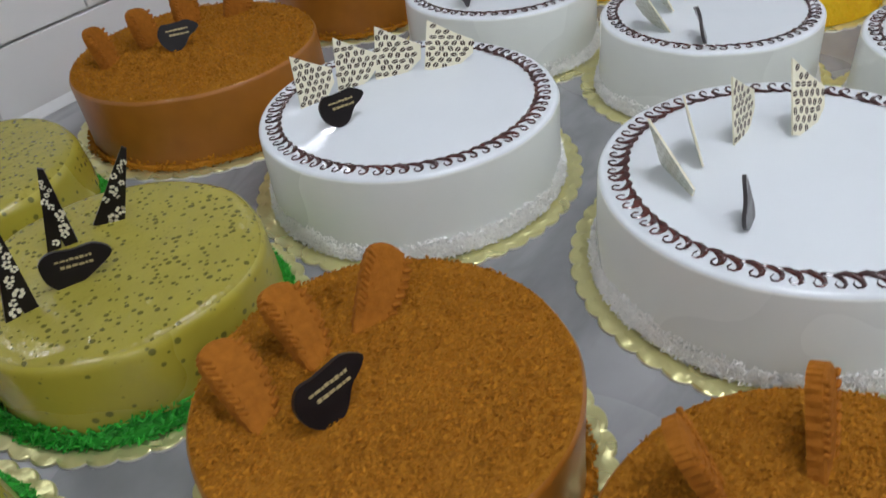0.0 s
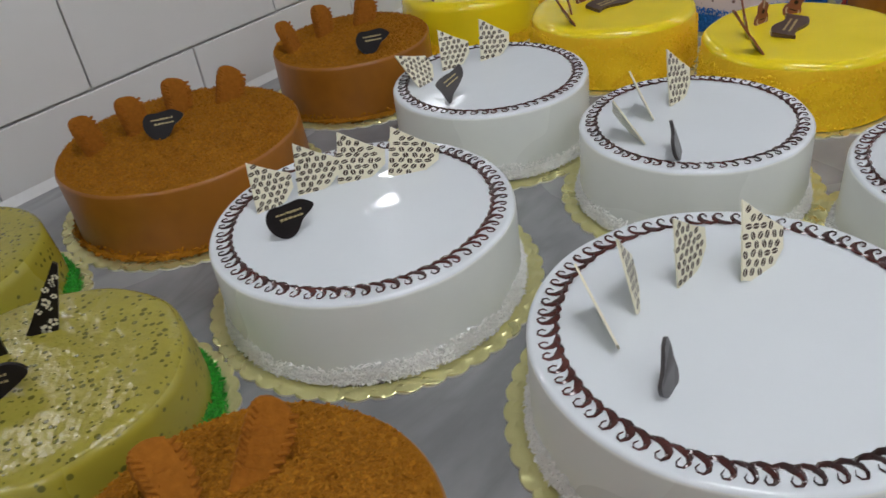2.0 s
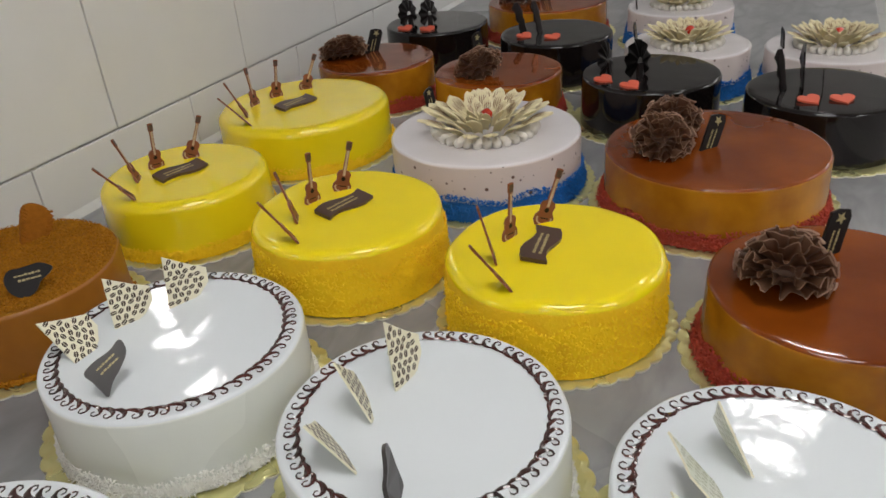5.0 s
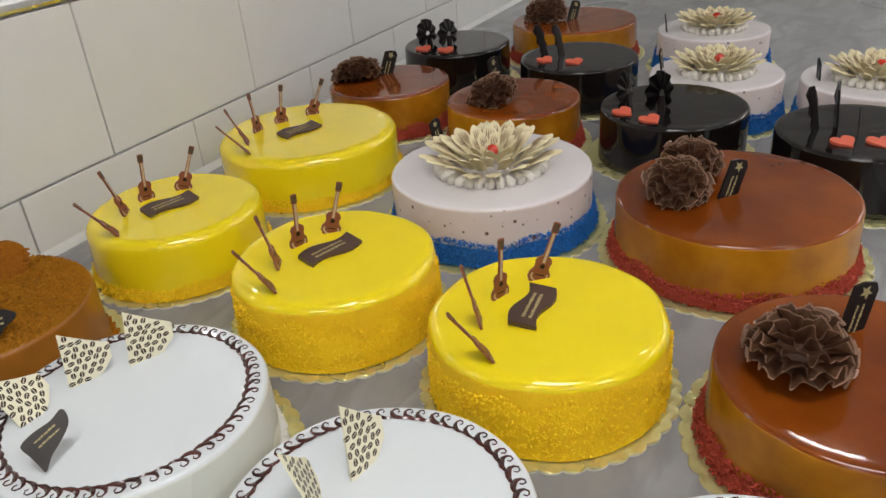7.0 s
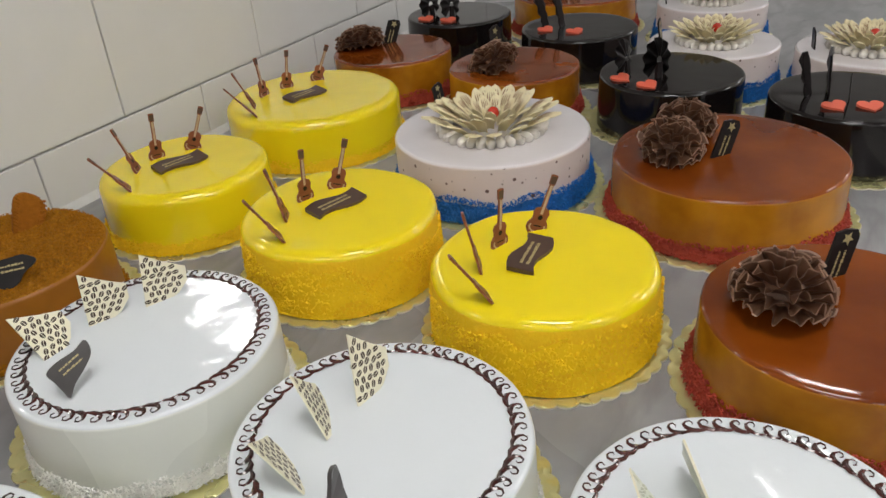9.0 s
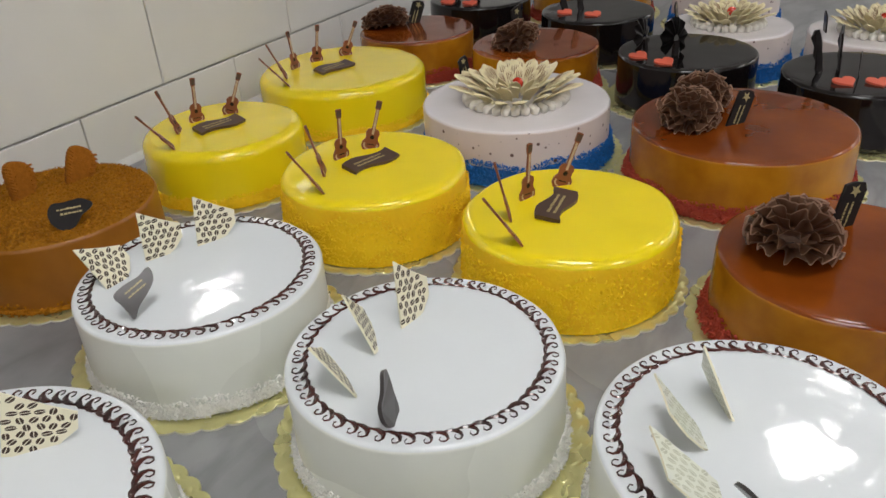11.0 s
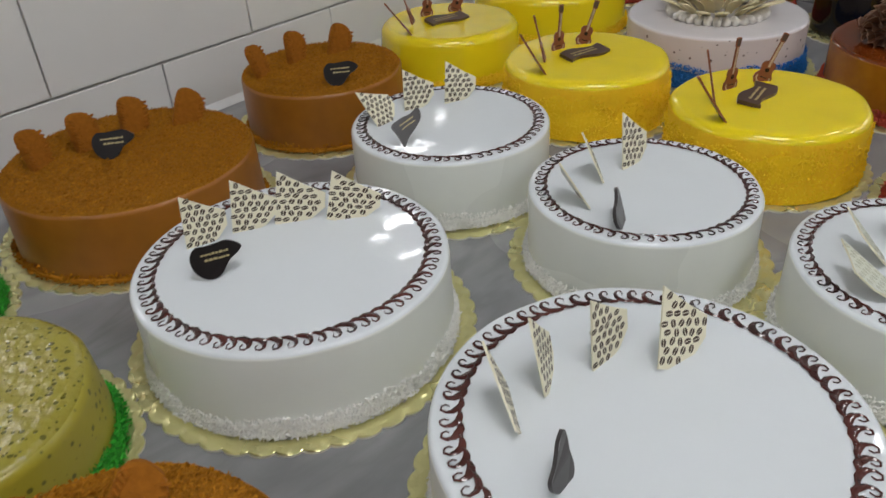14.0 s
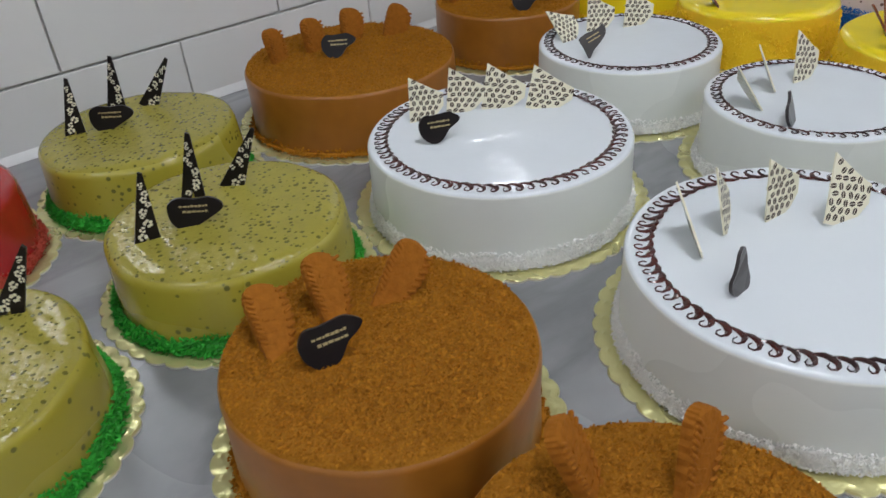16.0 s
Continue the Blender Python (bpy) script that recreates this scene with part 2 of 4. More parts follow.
def structure(name, dims, mat, m=WALL, bevel=0.0, label="", category=""):
    return tagged(new(name, boxmesh(name, dims, mat, bevel)), label, category, kind="structure"), m


def put(ob_m):
    ob, m = ob_m
    ob.matrix_basis = m
    return ob


def lathe(name, profile, mat, seg=112, wobble=0.0, seed=0, mats=None):
    """A body of revolution from (radius, height) pairs, bottom to top, uneven by wobble metres."""
    bm = bmesh.new()
    rings = []
    for r, z in profile:
        if r <= 1e-6:
            rings.append([bm.verts.new((0, 0, z))])
            continue
        ring = []
        for i in range(seg):
            a = 2 * math.pi * i / seg
            k = wobble * noise.noise(Vector((math.cos(a) * 2.2 + seed, math.sin(a) * 2.2, z * 22)))
            ring.append(bm.verts.new(((r + k) * math.cos(a), (r + k) * math.sin(a), z + 0.4 * wobble * noise.noise(Vector((r * 30 * math.cos(a), r * 30 * math.sin(a), seed))))))
        rings.append(ring)
    for j, (p, q) in enumerate(zip(rings, rings[1:])):
        for i in range(seg):
            k = (i + 1) % seg
            if len(q) == 1:
                f = bm.faces.new((p[i], p[k], q[0]))
            else:
                f = bm.faces.new((p[i], p[k], q[k], q[i]))
            if mats:
                f.material_index = mats[j]
    return mesh(name, bm, mat, True)


def cake_profile(R, h, fillet, taper=0.0, dish=0.0):
    out = [(R + taper, 0.003), (R + taper, 0.010), (R + taper * 0.5, h * 0.5)]
    for i in range(7):
        a = math.pi / 2 * i / 6
        out.append((R - fillet + fillet * math.cos(a), h - fillet + fillet * math.sin(a)))
    out += [(R * 0.88, h + 0.0002), (R * 0.80, h - dish), (R * 0.5, h - dish * 1.15), (R * 0.2, h - dish), (0, h - dish)]
    return out


def slivers(name, count, R, z0, z1, out, mat, seed, length=0.006, width=0.0011, lean=0.7, power=1.6):
    """Loose shreds stuck round the foot of a cake, thickest at the board."""
    rnd = np.random.RandomState(seed)
    verts, faces = [], []
    for _ in range(count):
        a = rnd.rand() * 2 * math.pi
        u = rnd.rand() ** power
        edge = 0.85 + 0.3 * noise.noise(Vector((math.cos(a) * 3, math.sin(a) * 3, seed)))
        z = z0 + (z1 - z0) * u * edge
        r = R + out * (1 - u) * rnd.rand() + 0.0006
        c = np.array([r * math.cos(a), r * math.sin(a), z])
        d = rnd.randn(3) * lean + np.array([math.cos(a), math.sin(a), 0.2]) * 0.35
        d /= np.linalg.norm(d)
        w = np.cross(d, rnd.randn(3))
        w /= np.linalg.norm(w)
        n = np.cross(d, w)
        L, W = length * (0.5 + rnd.rand()), width * (0.7 + 0.6 * rnd.rand())
        p0, p1, p2 = c - d * L / 2, c + n * W * 1.2, c + d * L / 2
        k = len(verts)
        for p, t in ((p0, 0.5), (p1, 1.0), (p2, 0.35)):
            verts += [p - w * W * t, p + w * W * t, p + n * W * t]
        for b in (0, 3):
            for i in range(3):
                j = (i + 1) % 3
                faces.append((k + b + i, k + b + j, k + b + 3 + j, k + b + 3 + i))
        faces += [(k + 2, k + 1, k), (k + 6, k + 7, k + 8)]
    base, seg = len(verts), 120
    for i in range(seg):
        a = 2 * math.pi * i / seg
        edge = 0.85 + 0.3 * noise.noise(Vector((math.cos(a) * 3, math.sin(a) * 3, seed)))
        for r, z in ((R + out * 0.6, z0), (R + out * 0.45, z0 + (z1 - z0) * edge * 0.4), (R - 0.0004, z0 + (z1 - z0) * edge * min(0.92, 1.15 / power))):
            verts.append((r * math.cos(a), r * math.sin(a), z))
    for i in range(seg):
        p, q = base + 3 * i, base + 3 * ((i + 1) % seg)
        faces += [(p, q, q + 1, p + 1), (p + 1, q + 1, q + 2, p + 2)]
    verts = [(x, y, max(z, 0.0032)) for x, y, z in verts]
    me = bpy.data.meshes.new(name)
    me.from_pydata([tuple(v) for v in verts], [], faces)
    me.materials.append(mat)
    return me


def board_mesh(R, n):
    """Scalloped foil-faced cake card."""
    bm = bmesh.new()
    seg = n * 8
    rings = []
    for z, k in ((0, 0), (0.0018, 0), (0.0026, -0.0012), (0.0020, -0.004), (0.0029, -0.0065), (0.0022, -0.0095)):
        ring = []
        for i in range(seg):
            a = 2 * math.pi * i / seg
            r = R + k - 0.0034 * (1 - abs(math.sin(n * a / 2)) ** 0.7)
            lift = 0.0007 * math.sin(n * a) if -0.007 < k < -0.001 else 0
            ring.append(bm.verts.new((r * math.cos(a), r * math.sin(a), z + lift)))
        rings.append(ring)
    for j, (p, q) in enumerate(zip(rings, rings[1:])):
        for i in range(seg):
            k = (i + 1) % seg
            f = bm.faces.new((p[i], p[k], q[k], q[i]))
            f.material_index = 1 if j == 0 else 0
    bm.faces.new(rings[-1])
    bm.faces.new(rings[0][::-1])
    return mesh("board", bm, [M["gold"], M["card"]], True)


def plate_mesh(name, pts, thick, mats, bend=0.0):
    """A thin slab: outline in (across, up), face to -y; its back takes the second material."""
    bm = bmesh.new()
    f = [bm.verts.new((u, -thick / 2 + bend * u * u, v)) for u, v in pts]
    b = [bm.verts.new((u, thick / 2 + bend * u * u, v)) for u, v in pts]
    bm.faces.new(f)
    bk = bm.faces.new(b[::-1])
    bk.material_index = len(mats) - 1
    n = len(pts)
    for i in range(n):
        k = (i + 1) % n
        bm.faces.new((f[k], f[i], b[i], b[k]))
    bmesh.ops.recalc_face_normals(bm, faces=bm.faces)
    return mesh(name, bm, mats)


def stand(x, y, z, yaw, tilt=0.0, roll=0.0):
    """Pose of a slab standing at a base point, leaning back by tilt and sideways by roll."""
    return pose(x, y, z, 0, 0, yaw) @ pose(0, 0, 0, -tilt, 0, 0) @ pose(0, 0, 0, 0, roll, 0)


def bars_mesh(name, rows, mat, y, seed=1, vertical=False):
    """Small plain bars in rows: (centre across, up, length, height)."""
    rnd = random.Random(seed)
    bm = bmesh.new()
    for cx, cz, L, h in rows:
        x = cx - L / 2
        while x < cx + L / 2:
            w = min(rnd.uniform(0.0012, 0.0034), cx + L / 2 - x + 0.0004)
            d = (x, x + w, y - 0.0002, y, cz - h / 2 + rnd.uniform(0, h * 0.15), cz + h / 2 - rnd.uniform(0, h * 0.3))
            if vertical:
                d = (d[4], d[5], d[2], d[3], d[0], d[1])
            box(bm, *d)
            x += w + 0.0006
    return mesh(name, bm, mat)


def flat_tube(bm, path, widths, z, lift):
    """A soft ribbon lying at height z along path, with its own width at each point."""
    prev = None
    n = len(path)
    for i, (x, y) in enumerate(path):
        x0, y0 = path[max(i - 1, 0)]
        x1, y1 = path[min(i + 1, n - 1)]
        L = math.hypot(x1 - x0, y1 - y0) or 1
        nx, ny, w = -(y1 - y0) / L, (x1 - x0) / L, widths[i] / 2
        cur = [bm.verts.new((x - nx * w, y - ny * w, z)), bm.verts.new((x, y, z + lift)), bm.verts.new((x + nx * w, y + ny * w, z))]
        if prev:
            bm.faces.new((prev[0], cur[0], cur[1], prev[1]))
            bm.faces.new((prev[1], cur[1], cur[2], prev[2]))
        prev = cur


# ---- the place ----
put(structure("floor", (-4.2, 5.6, -4.0, 4.2, -0.1, 0.0), M["floor"], label="pale grey tiled shop floor", category="floor"))
put(structure("ceiling", (-4.2, 5.6, -4.0, 4.2, 2.7, 2.8), M["plaster"], label="plain white ceiling", category="ceiling"))
put(structure("wall_north", (5.5, 5.6, -4.0, 4.2, 0, 2.7), M["plaster"], label="plain white wall closing the room", category="wall"))
# south and east walls are unseen, made white to bounce fill light
put(structure("wall_south", (-4.2, -4.1, -4.0, 4.2, 0, 2.7), M["plaster"], label="plain white wall closing the room", category="wall"))
# west wall is unseen, greyed so the cake tops mirror less light
put(structure("wall_west", (-4.1, 5.5, 4.1, 4.2, 0, 2.7), M["shade"], label="unseen closing wall, warm grey to dim reflections", category="wall"))
put(structure("wall_east", (-4.1, 5.5, -4.0, -3.9, 0, 2.7), M["plaster"], label="plain white wall closing the room", category="wall"))
tiled_wall = put(structure("wall_tiled", (-1.9, 3.6, 0.006, 0.12, 0, 1.193), M["grout"], label="low wall faced with white glazed tiles and grey grout", category="wall"))
put(structure("trim", (-1.9, 3.6, -0.004, 0.125, 1.194, 1.211), M["aluminium"], bevel=0.005, label="aluminium capping strip on the tiled wall", category="trim"))
sealant = bmesh.new()
sv = [[sealant.verts.new((x, y, z)) for y, z in ((-0.0005, TOP), (-0.0085, TOP + 0.0005), (-0.006, TOP + 0.004), (-0.0005, TOP + 0.010))] for x in np.linspace(-1.9, 3.6, 60)]
for p, q in zip(sv, sv[1:]):
    for i in range(3):
        sealant.faces.new((p[i], q[i], q[i + 1], p[i + 1]))
bmesh.ops.recalc_face_normals(sealant, faces=sealant.faces)
ob = tagged(new("baseboard", mesh("baseboard", sealant, M["caulk"], True)), "white sealant bead between wall tiles and counter", "sealant", kind="structure")
ob.matrix_basis = WALL

counter = tagged(new("counter"), "long counter with a grey veined marble top", "counter")
counter.matrix_basis = WALL
part("worktop", boxmesh("worktop", (-1.9, 3.6, -0.984, 0.004, TOP - 0.03, TOP), M["marble"], 0.004), counter)
part("apron", boxmesh("apron", (-1.88, 3.58, -0.935, -0.915, TOP - 0.16, TOP - 0.031), M["marble"], 0.003), counter)
part("base_cabinet", boxmesh("base_cabinet", (-1.86, 3.56, -0.86, -0.05, 0.0, TOP - 0.031), M["lacquer"], 0.004), counter)

# small spots over the wall side, wide fill panels over the counter's open side
def ceiling_lamp(s, off, half, mat, label):
    lamp = tagged(new("ceiling_or_fill_light"), label, "ceiling light", "ceiling lights")
    lamp.matrix_basis = WALL @ pose(s, -off, 2.7)
    bm = bmesh.new()
    a, b = half + 0.02, half
    for d in ((-a, a, -a, -b, -0.02, 0), (-a, a, b, a, -0.02, 0), (-a, -b, -b, b, -0.02, 0), (b, a, -b, b, -0.02, 0)):
        box(bm, *d)
    part("frame", mesh("frame", bm, M["plaster"]), lamp)
    part("diffuser", boxmesh("diffuser", (-b + 0.001, b - 0.001, -b + 0.001, b - 0.001, -0.014, -0.001), mat), lamp)


for s, off, half in ((1.8, -1.70, 0.09), (1.9, 0.97, 0.08), (-0.30, -2.1, 0.18)):
    ceiling_lamp(s, off, half, spotmat, "small square ceiling downlight, switched on")
# unseen panels, added for soft fill and to brighten the far end
for s, off in ((-0.3, 0.97), (-2.5, 0.97), (-2.5, -1.72), (-0.3, 2.6), (-2.5, 2.6), (4.5, 2.2), (4.3, 3.35), (2.2, 2.7), (3.2, -2.7)):
    ceiling_lamp(s, off, 0.3, fillmat, "unseen square white fill panel on the ceiling, switched on")

# beyond the counter's open side: a tub with a red lid on a crate, and a cable on the floor
crate = tagged(new("crate"), "white plastic crate standing on the floor", "crate")
crate.matrix_basis = WALL @ pose(2.45, -1.145, 0)
part("body", boxmesh("body", (-0.19, 0.19, -0.14, 0.14, 0, 0.30), M["plastic"], 0.012), crate)
part("rim", boxmesh("rim", (-0.2, 0.2, -0.15, 0.15, 0.281, 0.299), M["plastic"], 0.005), crate)
tub = tagged(new("storage_tub"), "white plastic tub with a flat red lid on a crate", "tub")
tub.matrix_basis = WALL @ pose(2.45, -1.145, 0.301, 0, 0, 2)
part("body", boxmesh("body", (-0.17, 0.17, -0.125, 0.125, 0, 0.18), M["plastic"], 0.012), tub)
part("lid", boxmesh("lid", (-0.185, 0.185, -0.135, 0.135, 0.181, 0.20), M["redlid"], 0.006), tub, label="flat red lid")
# a table knife lying over the counter's edge, and a thin white cord hanging from it
knife = tagged(new("knife"), "table knife with a dark handle lying over the counter edge", "knife")
knife.matrix_basis = WALL @ pose(0.755, -0.993, TOP + 0.001, 0, 0, -25.2)
part("blade", plate_mesh("blade", [(-0.11, 0.0), (-0.10, -0.008), (0.0, -0.008), (0.0, 0.007), (-0.09, 0.008)], 0.0016, [M["aluminium"]]), knife, pose(0, 0, 0.004, -90, 0, 0), "plain steel blade")
part("handle", boxmesh("handle", (0.0, 0.094, -0.008, 0.008, 0.0, 0.011), M["black"], 0.003), knife, label="dark plastic handle")
hd = bpy.data.curves.new("cord", "CURVE")
hd.dimensions, hd.bevel_depth, hd.bevel_resolution = "3D", 0.0022, 2
hs = hd.splines.new("BEZIER")
hs.bezier_points.add(3)
for p, co in zip(hs.bezier_points, ((0.670, -0.975, TOP + 0.002), (0.665, -0.990, TOP - 0.012), (0.640, -0.991, TOP - 0.045), (0.675, -0.988, TOP - 0.034))):
    p.co, p.handle_left_type, p.handle_right_type = co, "AUTO", "AUTO"
hd.materials.append(M["plastic"])
cord = tagged(new("cord", hd), "thin white cord hanging over the counter edge", "cord")
cord.matrix_basis = WALL
cd = bpy.data.curves.new("cable", "CURVE")
cd.dimensions, cd.bevel_depth, cd.bevel_resolution = "3D", 0.006, 2
sp = cd.splines.new("BEZIER")
sp.bezier_points.add(2)
for p, co in zip(sp.bezier_points, ((3.1, -1.0, 0.006), (2.75, -1.27, 0.006), (2.35, -1.62, 0.006))):
    p.co, p.handle_left_type, p.handle_right_type = co, "AUTO", "AUTO"
cd.materials.append(M["rubber"])
cable = tagged(new("cable", cd), "thin black electric cable lying on the floor", "cable")
cable.matrix_basis = WALL

# ---- cakes ----
SMALL, LARGE = 0.101, 0.127
cache = {}


def once(key, make):
    if key not in cache:
        cache[key] = make()
    return cache[key]


def cake(name, x, y, R, label, group, spin, ledge=0.0195):
    ob = tagged(new(name), label, "cake", group)
    ob.matrix_basis = pose(x, y, TOP)
    n = 38 if R < 0.11 else 46
    part("board", once(("board", R, ledge), lambda: board_mesh(R + ledge, n)), ob, pose(0, 0, 0, 0, 0, spin), "scalloped gold foil cake board")
    return ob


def smooth_outline(pts, steps=4):
    """A closed Catmull-Rom curve through a few outline points."""
    out, n = [], len(pts)
    for i in range(n):
        p0, p1, p2, p3 = pts[i - 1], pts[i], pts[(i + 1) % n], pts[(i + 2) % n]
        for q in range(steps):
            t = q / steps
            out.append(tuple(0.5 * (2 * b + (c - a) * t + (2 * a - 5 * b + 4 * c - d) * t * t + (3 * b - a - 3 * c + d) * t ** 3) for a, b, c, d in zip(p0, p1, p2, p3)))
    return out


LEAF = smooth_outline([(-0.0195, 0.004), (-0.0205, 0.014), (-0.015, 0.0215), (-0.006, 0.0215), (0.003, 0.0222), (0.011, 0.0225), (0.0185, 0.0185), (0.0208, 0.0150), (0.0165, 0.0105), (0.009, 0.0060), (0.002, -0.0025), (-0.0055, -0.0060), (-0.0135, -0.0035)])
OVAL = smooth_outline([(-0.021, 0.008), (-0.0205, 0.0165), (-0.013, 0.0215), (0.0, 0.0205), (0.012, 0.0215), (0.0205, 0.0170), (0.0212, 0.0115), (0.011, 0.0040), (-0.002, -0.0035), (-0.012, -0.0050), (-0.0185, 0.0005)])
WAVE = [(-0.022 + 0.044 * i / 8, -0.0085 + 0.0028 * math.sin(6.28 * i / 8)) for i in range(9)] + [(0.022 - 0.044 * i / 8, 0.0085 - 0.0028 * math.sin(6.28 * i / 8)) for i in range(9)]
KITE = smooth_outline([(-0.0175, 0.0190), (-0.008, 0.0250), (0.006, 0.0290), (0.0150, 0.0345), (0.0180, 0.0300), (0.0165, 0.0215), (0.0080, 0.0120), (-0.0010, 0.0040), (-0.0075, -0.0050), (-0.0105, 0.0010), (-0.0140, 0.0100)])
TAG = [(-0.0105, -0.006), (0.0105, -0.006), (0.0105, 0.033), (0.007, 0.038), (-0.002, 0.037), (-0.0105, 0.033)]


def plaque(parent, kind, m, scale=1.0, printed=True):
    pts, thick, mat = {"leaf": (LEAF, 0.003, "black"), "leafgrey": (LEAF, 0.003, "greychoc"), "kite": (KITE, 0.003, "greychoc"), "oval": (OVAL, 0.0035, "black"), "wave": (WAVE, 0.003, "brownchoc"), "tag": (TAG, 0.0025, "black")}[kind]
    ob = part("chocolate_plaque", once((kind, printed), lambda: plate_mesh(kind, pts, thick, [M[mat]], 5.0 if kind == "leafgrey" and not printed else 0.0)), parent, m @ Matrix.Diagonal((scale, scale, scale, 1)), "dark chocolate plaque with gold print")
    y = -thick / 2 - 0.0001
    if not printed:
        return ob
    if kind == "tag":
        rows = [(0.010, -0.003, 0.020, 0.0022), (0.010, 0.002, 0.022, 0.0022)]
        pr = once("tagbars", lambda: bars_mesh("gold_lettering", rows, M["ink"], y, 3, True))
        em = once("tagstar", lambda: plate_mesh("gold_emblem", [((0.0055 if i % 2 == 0 else 0.0024) * math.cos(i * math.pi / 5), 0.030 + (0.0055 if i % 2 == 0 else 0.0024) * math.sin(i * math.pi / 5)) for i in range(10)], 0.0004, [M["ink"]]))
        part("gold_emblem", em, ob, pose(0, y, 0), "small gold emblem")
    elif kind == "wave":
        pr = once("wavebars", lambda: bars_mesh("gold_lettering", [(-0.002, 0.002, 0.026, 0.0022), (-0.002, -0.0022, 0.026, 0.0022)], M["ink"], y, 4))
    elif kind == "kite":
        pr = once("kitebars", lambda: bars_mesh("gold_lettering", [(0.0, 0.0022, 0.018, 0.0018), (0.0, -0.0022, 0.018, 0.0018)], M["ink"], y, 6))
        part("gold_lettering", pr, ob, pose(0.0005, 0, 0.0195, 0, -24, 0), "two lines of gold lettering, unreadable")
        return ob
    else:
        pr = once("leafbars", lambda: bars_mesh("gold_lettering", [(-0.001, 0.0148, 0.022, 0.0021), (0.000, 0.0102, 0.019, 0.0021)], M["ink"], y, 5))
    part("gold_lettering", pr, ob, label="two lines of gold lettering, unreadable")
    return ob


# white cakes -------------------------------------------------------------
def swirl_mesh(R, n, h):
    bm = bmesh.new()
    shape = [(-1.05, 0.22), (-0.70, 0.06), (-0.30, 0.05), (0.05, 0.16), (0.32, 0.40), (0.38, 0.70), (0.20, 0.92), (-0.06, 0.92), (-0.18, 0.72), (-0.06, 0.54)]
    wide = [0.12, 0.28, 0.43, 0.49, 0.40, 0.25, 0.16, 0.13, 0.10, 0.06]
    rnd = random.Random(n)
    r0, r1 = R * 0.848, R * 0.952
    pitch = 2 * math.pi / n
    for i in range(n):
        path = []
        j, k = rnd.uniform(-0.12, 0.12), rnd.uniform(0.85, 1.1)
        for u, v in shape:
            a, r = (i + u * k + j) * pitch, r0 + (r1 - r0) * (v + rnd.uniform(-0.03, 0.03))
            path.append((r * math.cos(a), r * math.sin(a)))
        wm = rnd.uniform(0.64, 0.94) * (r1 - r0)
        flat_tube(bm, path, [w * wm for w in wide], h + 0.0005, 0.0008)
    # thin dragged lines that join the curls
    for rr, wd in ((r0 + 0.0008, 0.0016),):
        for i in range(n * 2):
            if rnd.random() < 0.75:
                a0 = i * pitch / 2
                path = [((rr + 0.0004 * math.sin(7 * (a0 + q * pitch / 8))) * math.cos(a0 + q * pitch / 8), (rr + 0.0004 * math.sin(7 * (a0 + q * pitch / 8))) * math.sin(a0 + q * pitch / 8)) for q in range(5)]
                flat_tube(bm, path, [wd * 0.5, wd, wd, wd, wd * 0.5], h + 0.0004, 0.0005)
    return mesh("chocolate_border", bm, M["dark"], True)


SHARD = [(-0.017, -0.003), (-0.004, -0.004), (0.010, 0.004), (0.0185, 0.015), (0.0185, 0.029), (0.004, 0.036), (-0.0165, 0.048)]


def inside(pts, x, y):
    c = False
    for (x0, y0), (x1, y1) in zip(pts, pts[1:] + pts[:1]):
        if (y0 > y) != (y1 > y) and x < (x1 - x0) * (y - y0) / (y1 - y0) + x0:
            c = not c
    return c


def beans_mesh(seed, y=-0.00075, mat="print"):
    """Printed coffee beans: two half ovals with a slit between, each turned its own way."""
    rnd = random.Random(seed)
    bm = bmesh.new()
    row = 0
    z = -0.004
    while z < 0.047:
        x = -0.018 + (0.00315 if row % 2 else 0)
        while x < 0.018:
            cx, cz = x + rnd.uniform(-0.0006, 0.0006), z + rnd.uniform(-0.0006, 0.0006)
            t = 1.0 + rnd.uniform(-0.9, 0.9)
            if all(inside(SHARD, cx + 0.0015 * math.cos(q), cz + 0.0015 * math.sin(q)) for q in (0, 1.57, 3.14, 4.71)):
                for side in (1, -1):
                    pts = []
                    for i in range(6):
                        a = math.pi * i / 5
                        u, v = 0.0028 * math.cos(a), side * (0.00022 + 0.0017 * math.sin(a))
                        pts.append(bm.verts.new((cx + u * math.cos(t) - v * math.sin(t), y, cz + u * math.sin(t) + v * math.cos(t))))
                    bm.faces.new(pts)
            x += 0.0063
        z += 0.0058
        row += 1
    return mesh("bean_print", bm, M[mat])


def shard(parent, x, y, z, yaw, tilt, roll=0.0, size=(1.0, 1.0), seed=1):
    ob = part("chocolate_shard", once("shard", lambda: plate_mesh("shard", SHARD, 0.0014, [M["white_choc"], M["back_choc"]])), parent,
              stand(x, y, z, yaw, tilt, roll) @ Matrix.Diagonal((size[0], 1, size[1], 1)), "white chocolate shard printed with coffee beans")
    part("bean_print", once(("beans", seed), lambda: beans_mesh(seed)), ob, label="brown printed coffee beans")
    part("bean_print", once(("beansback", seed), lambda: beans_mesh(seed, 0.00075, "faint")), ob, label="faint bean print showing through")


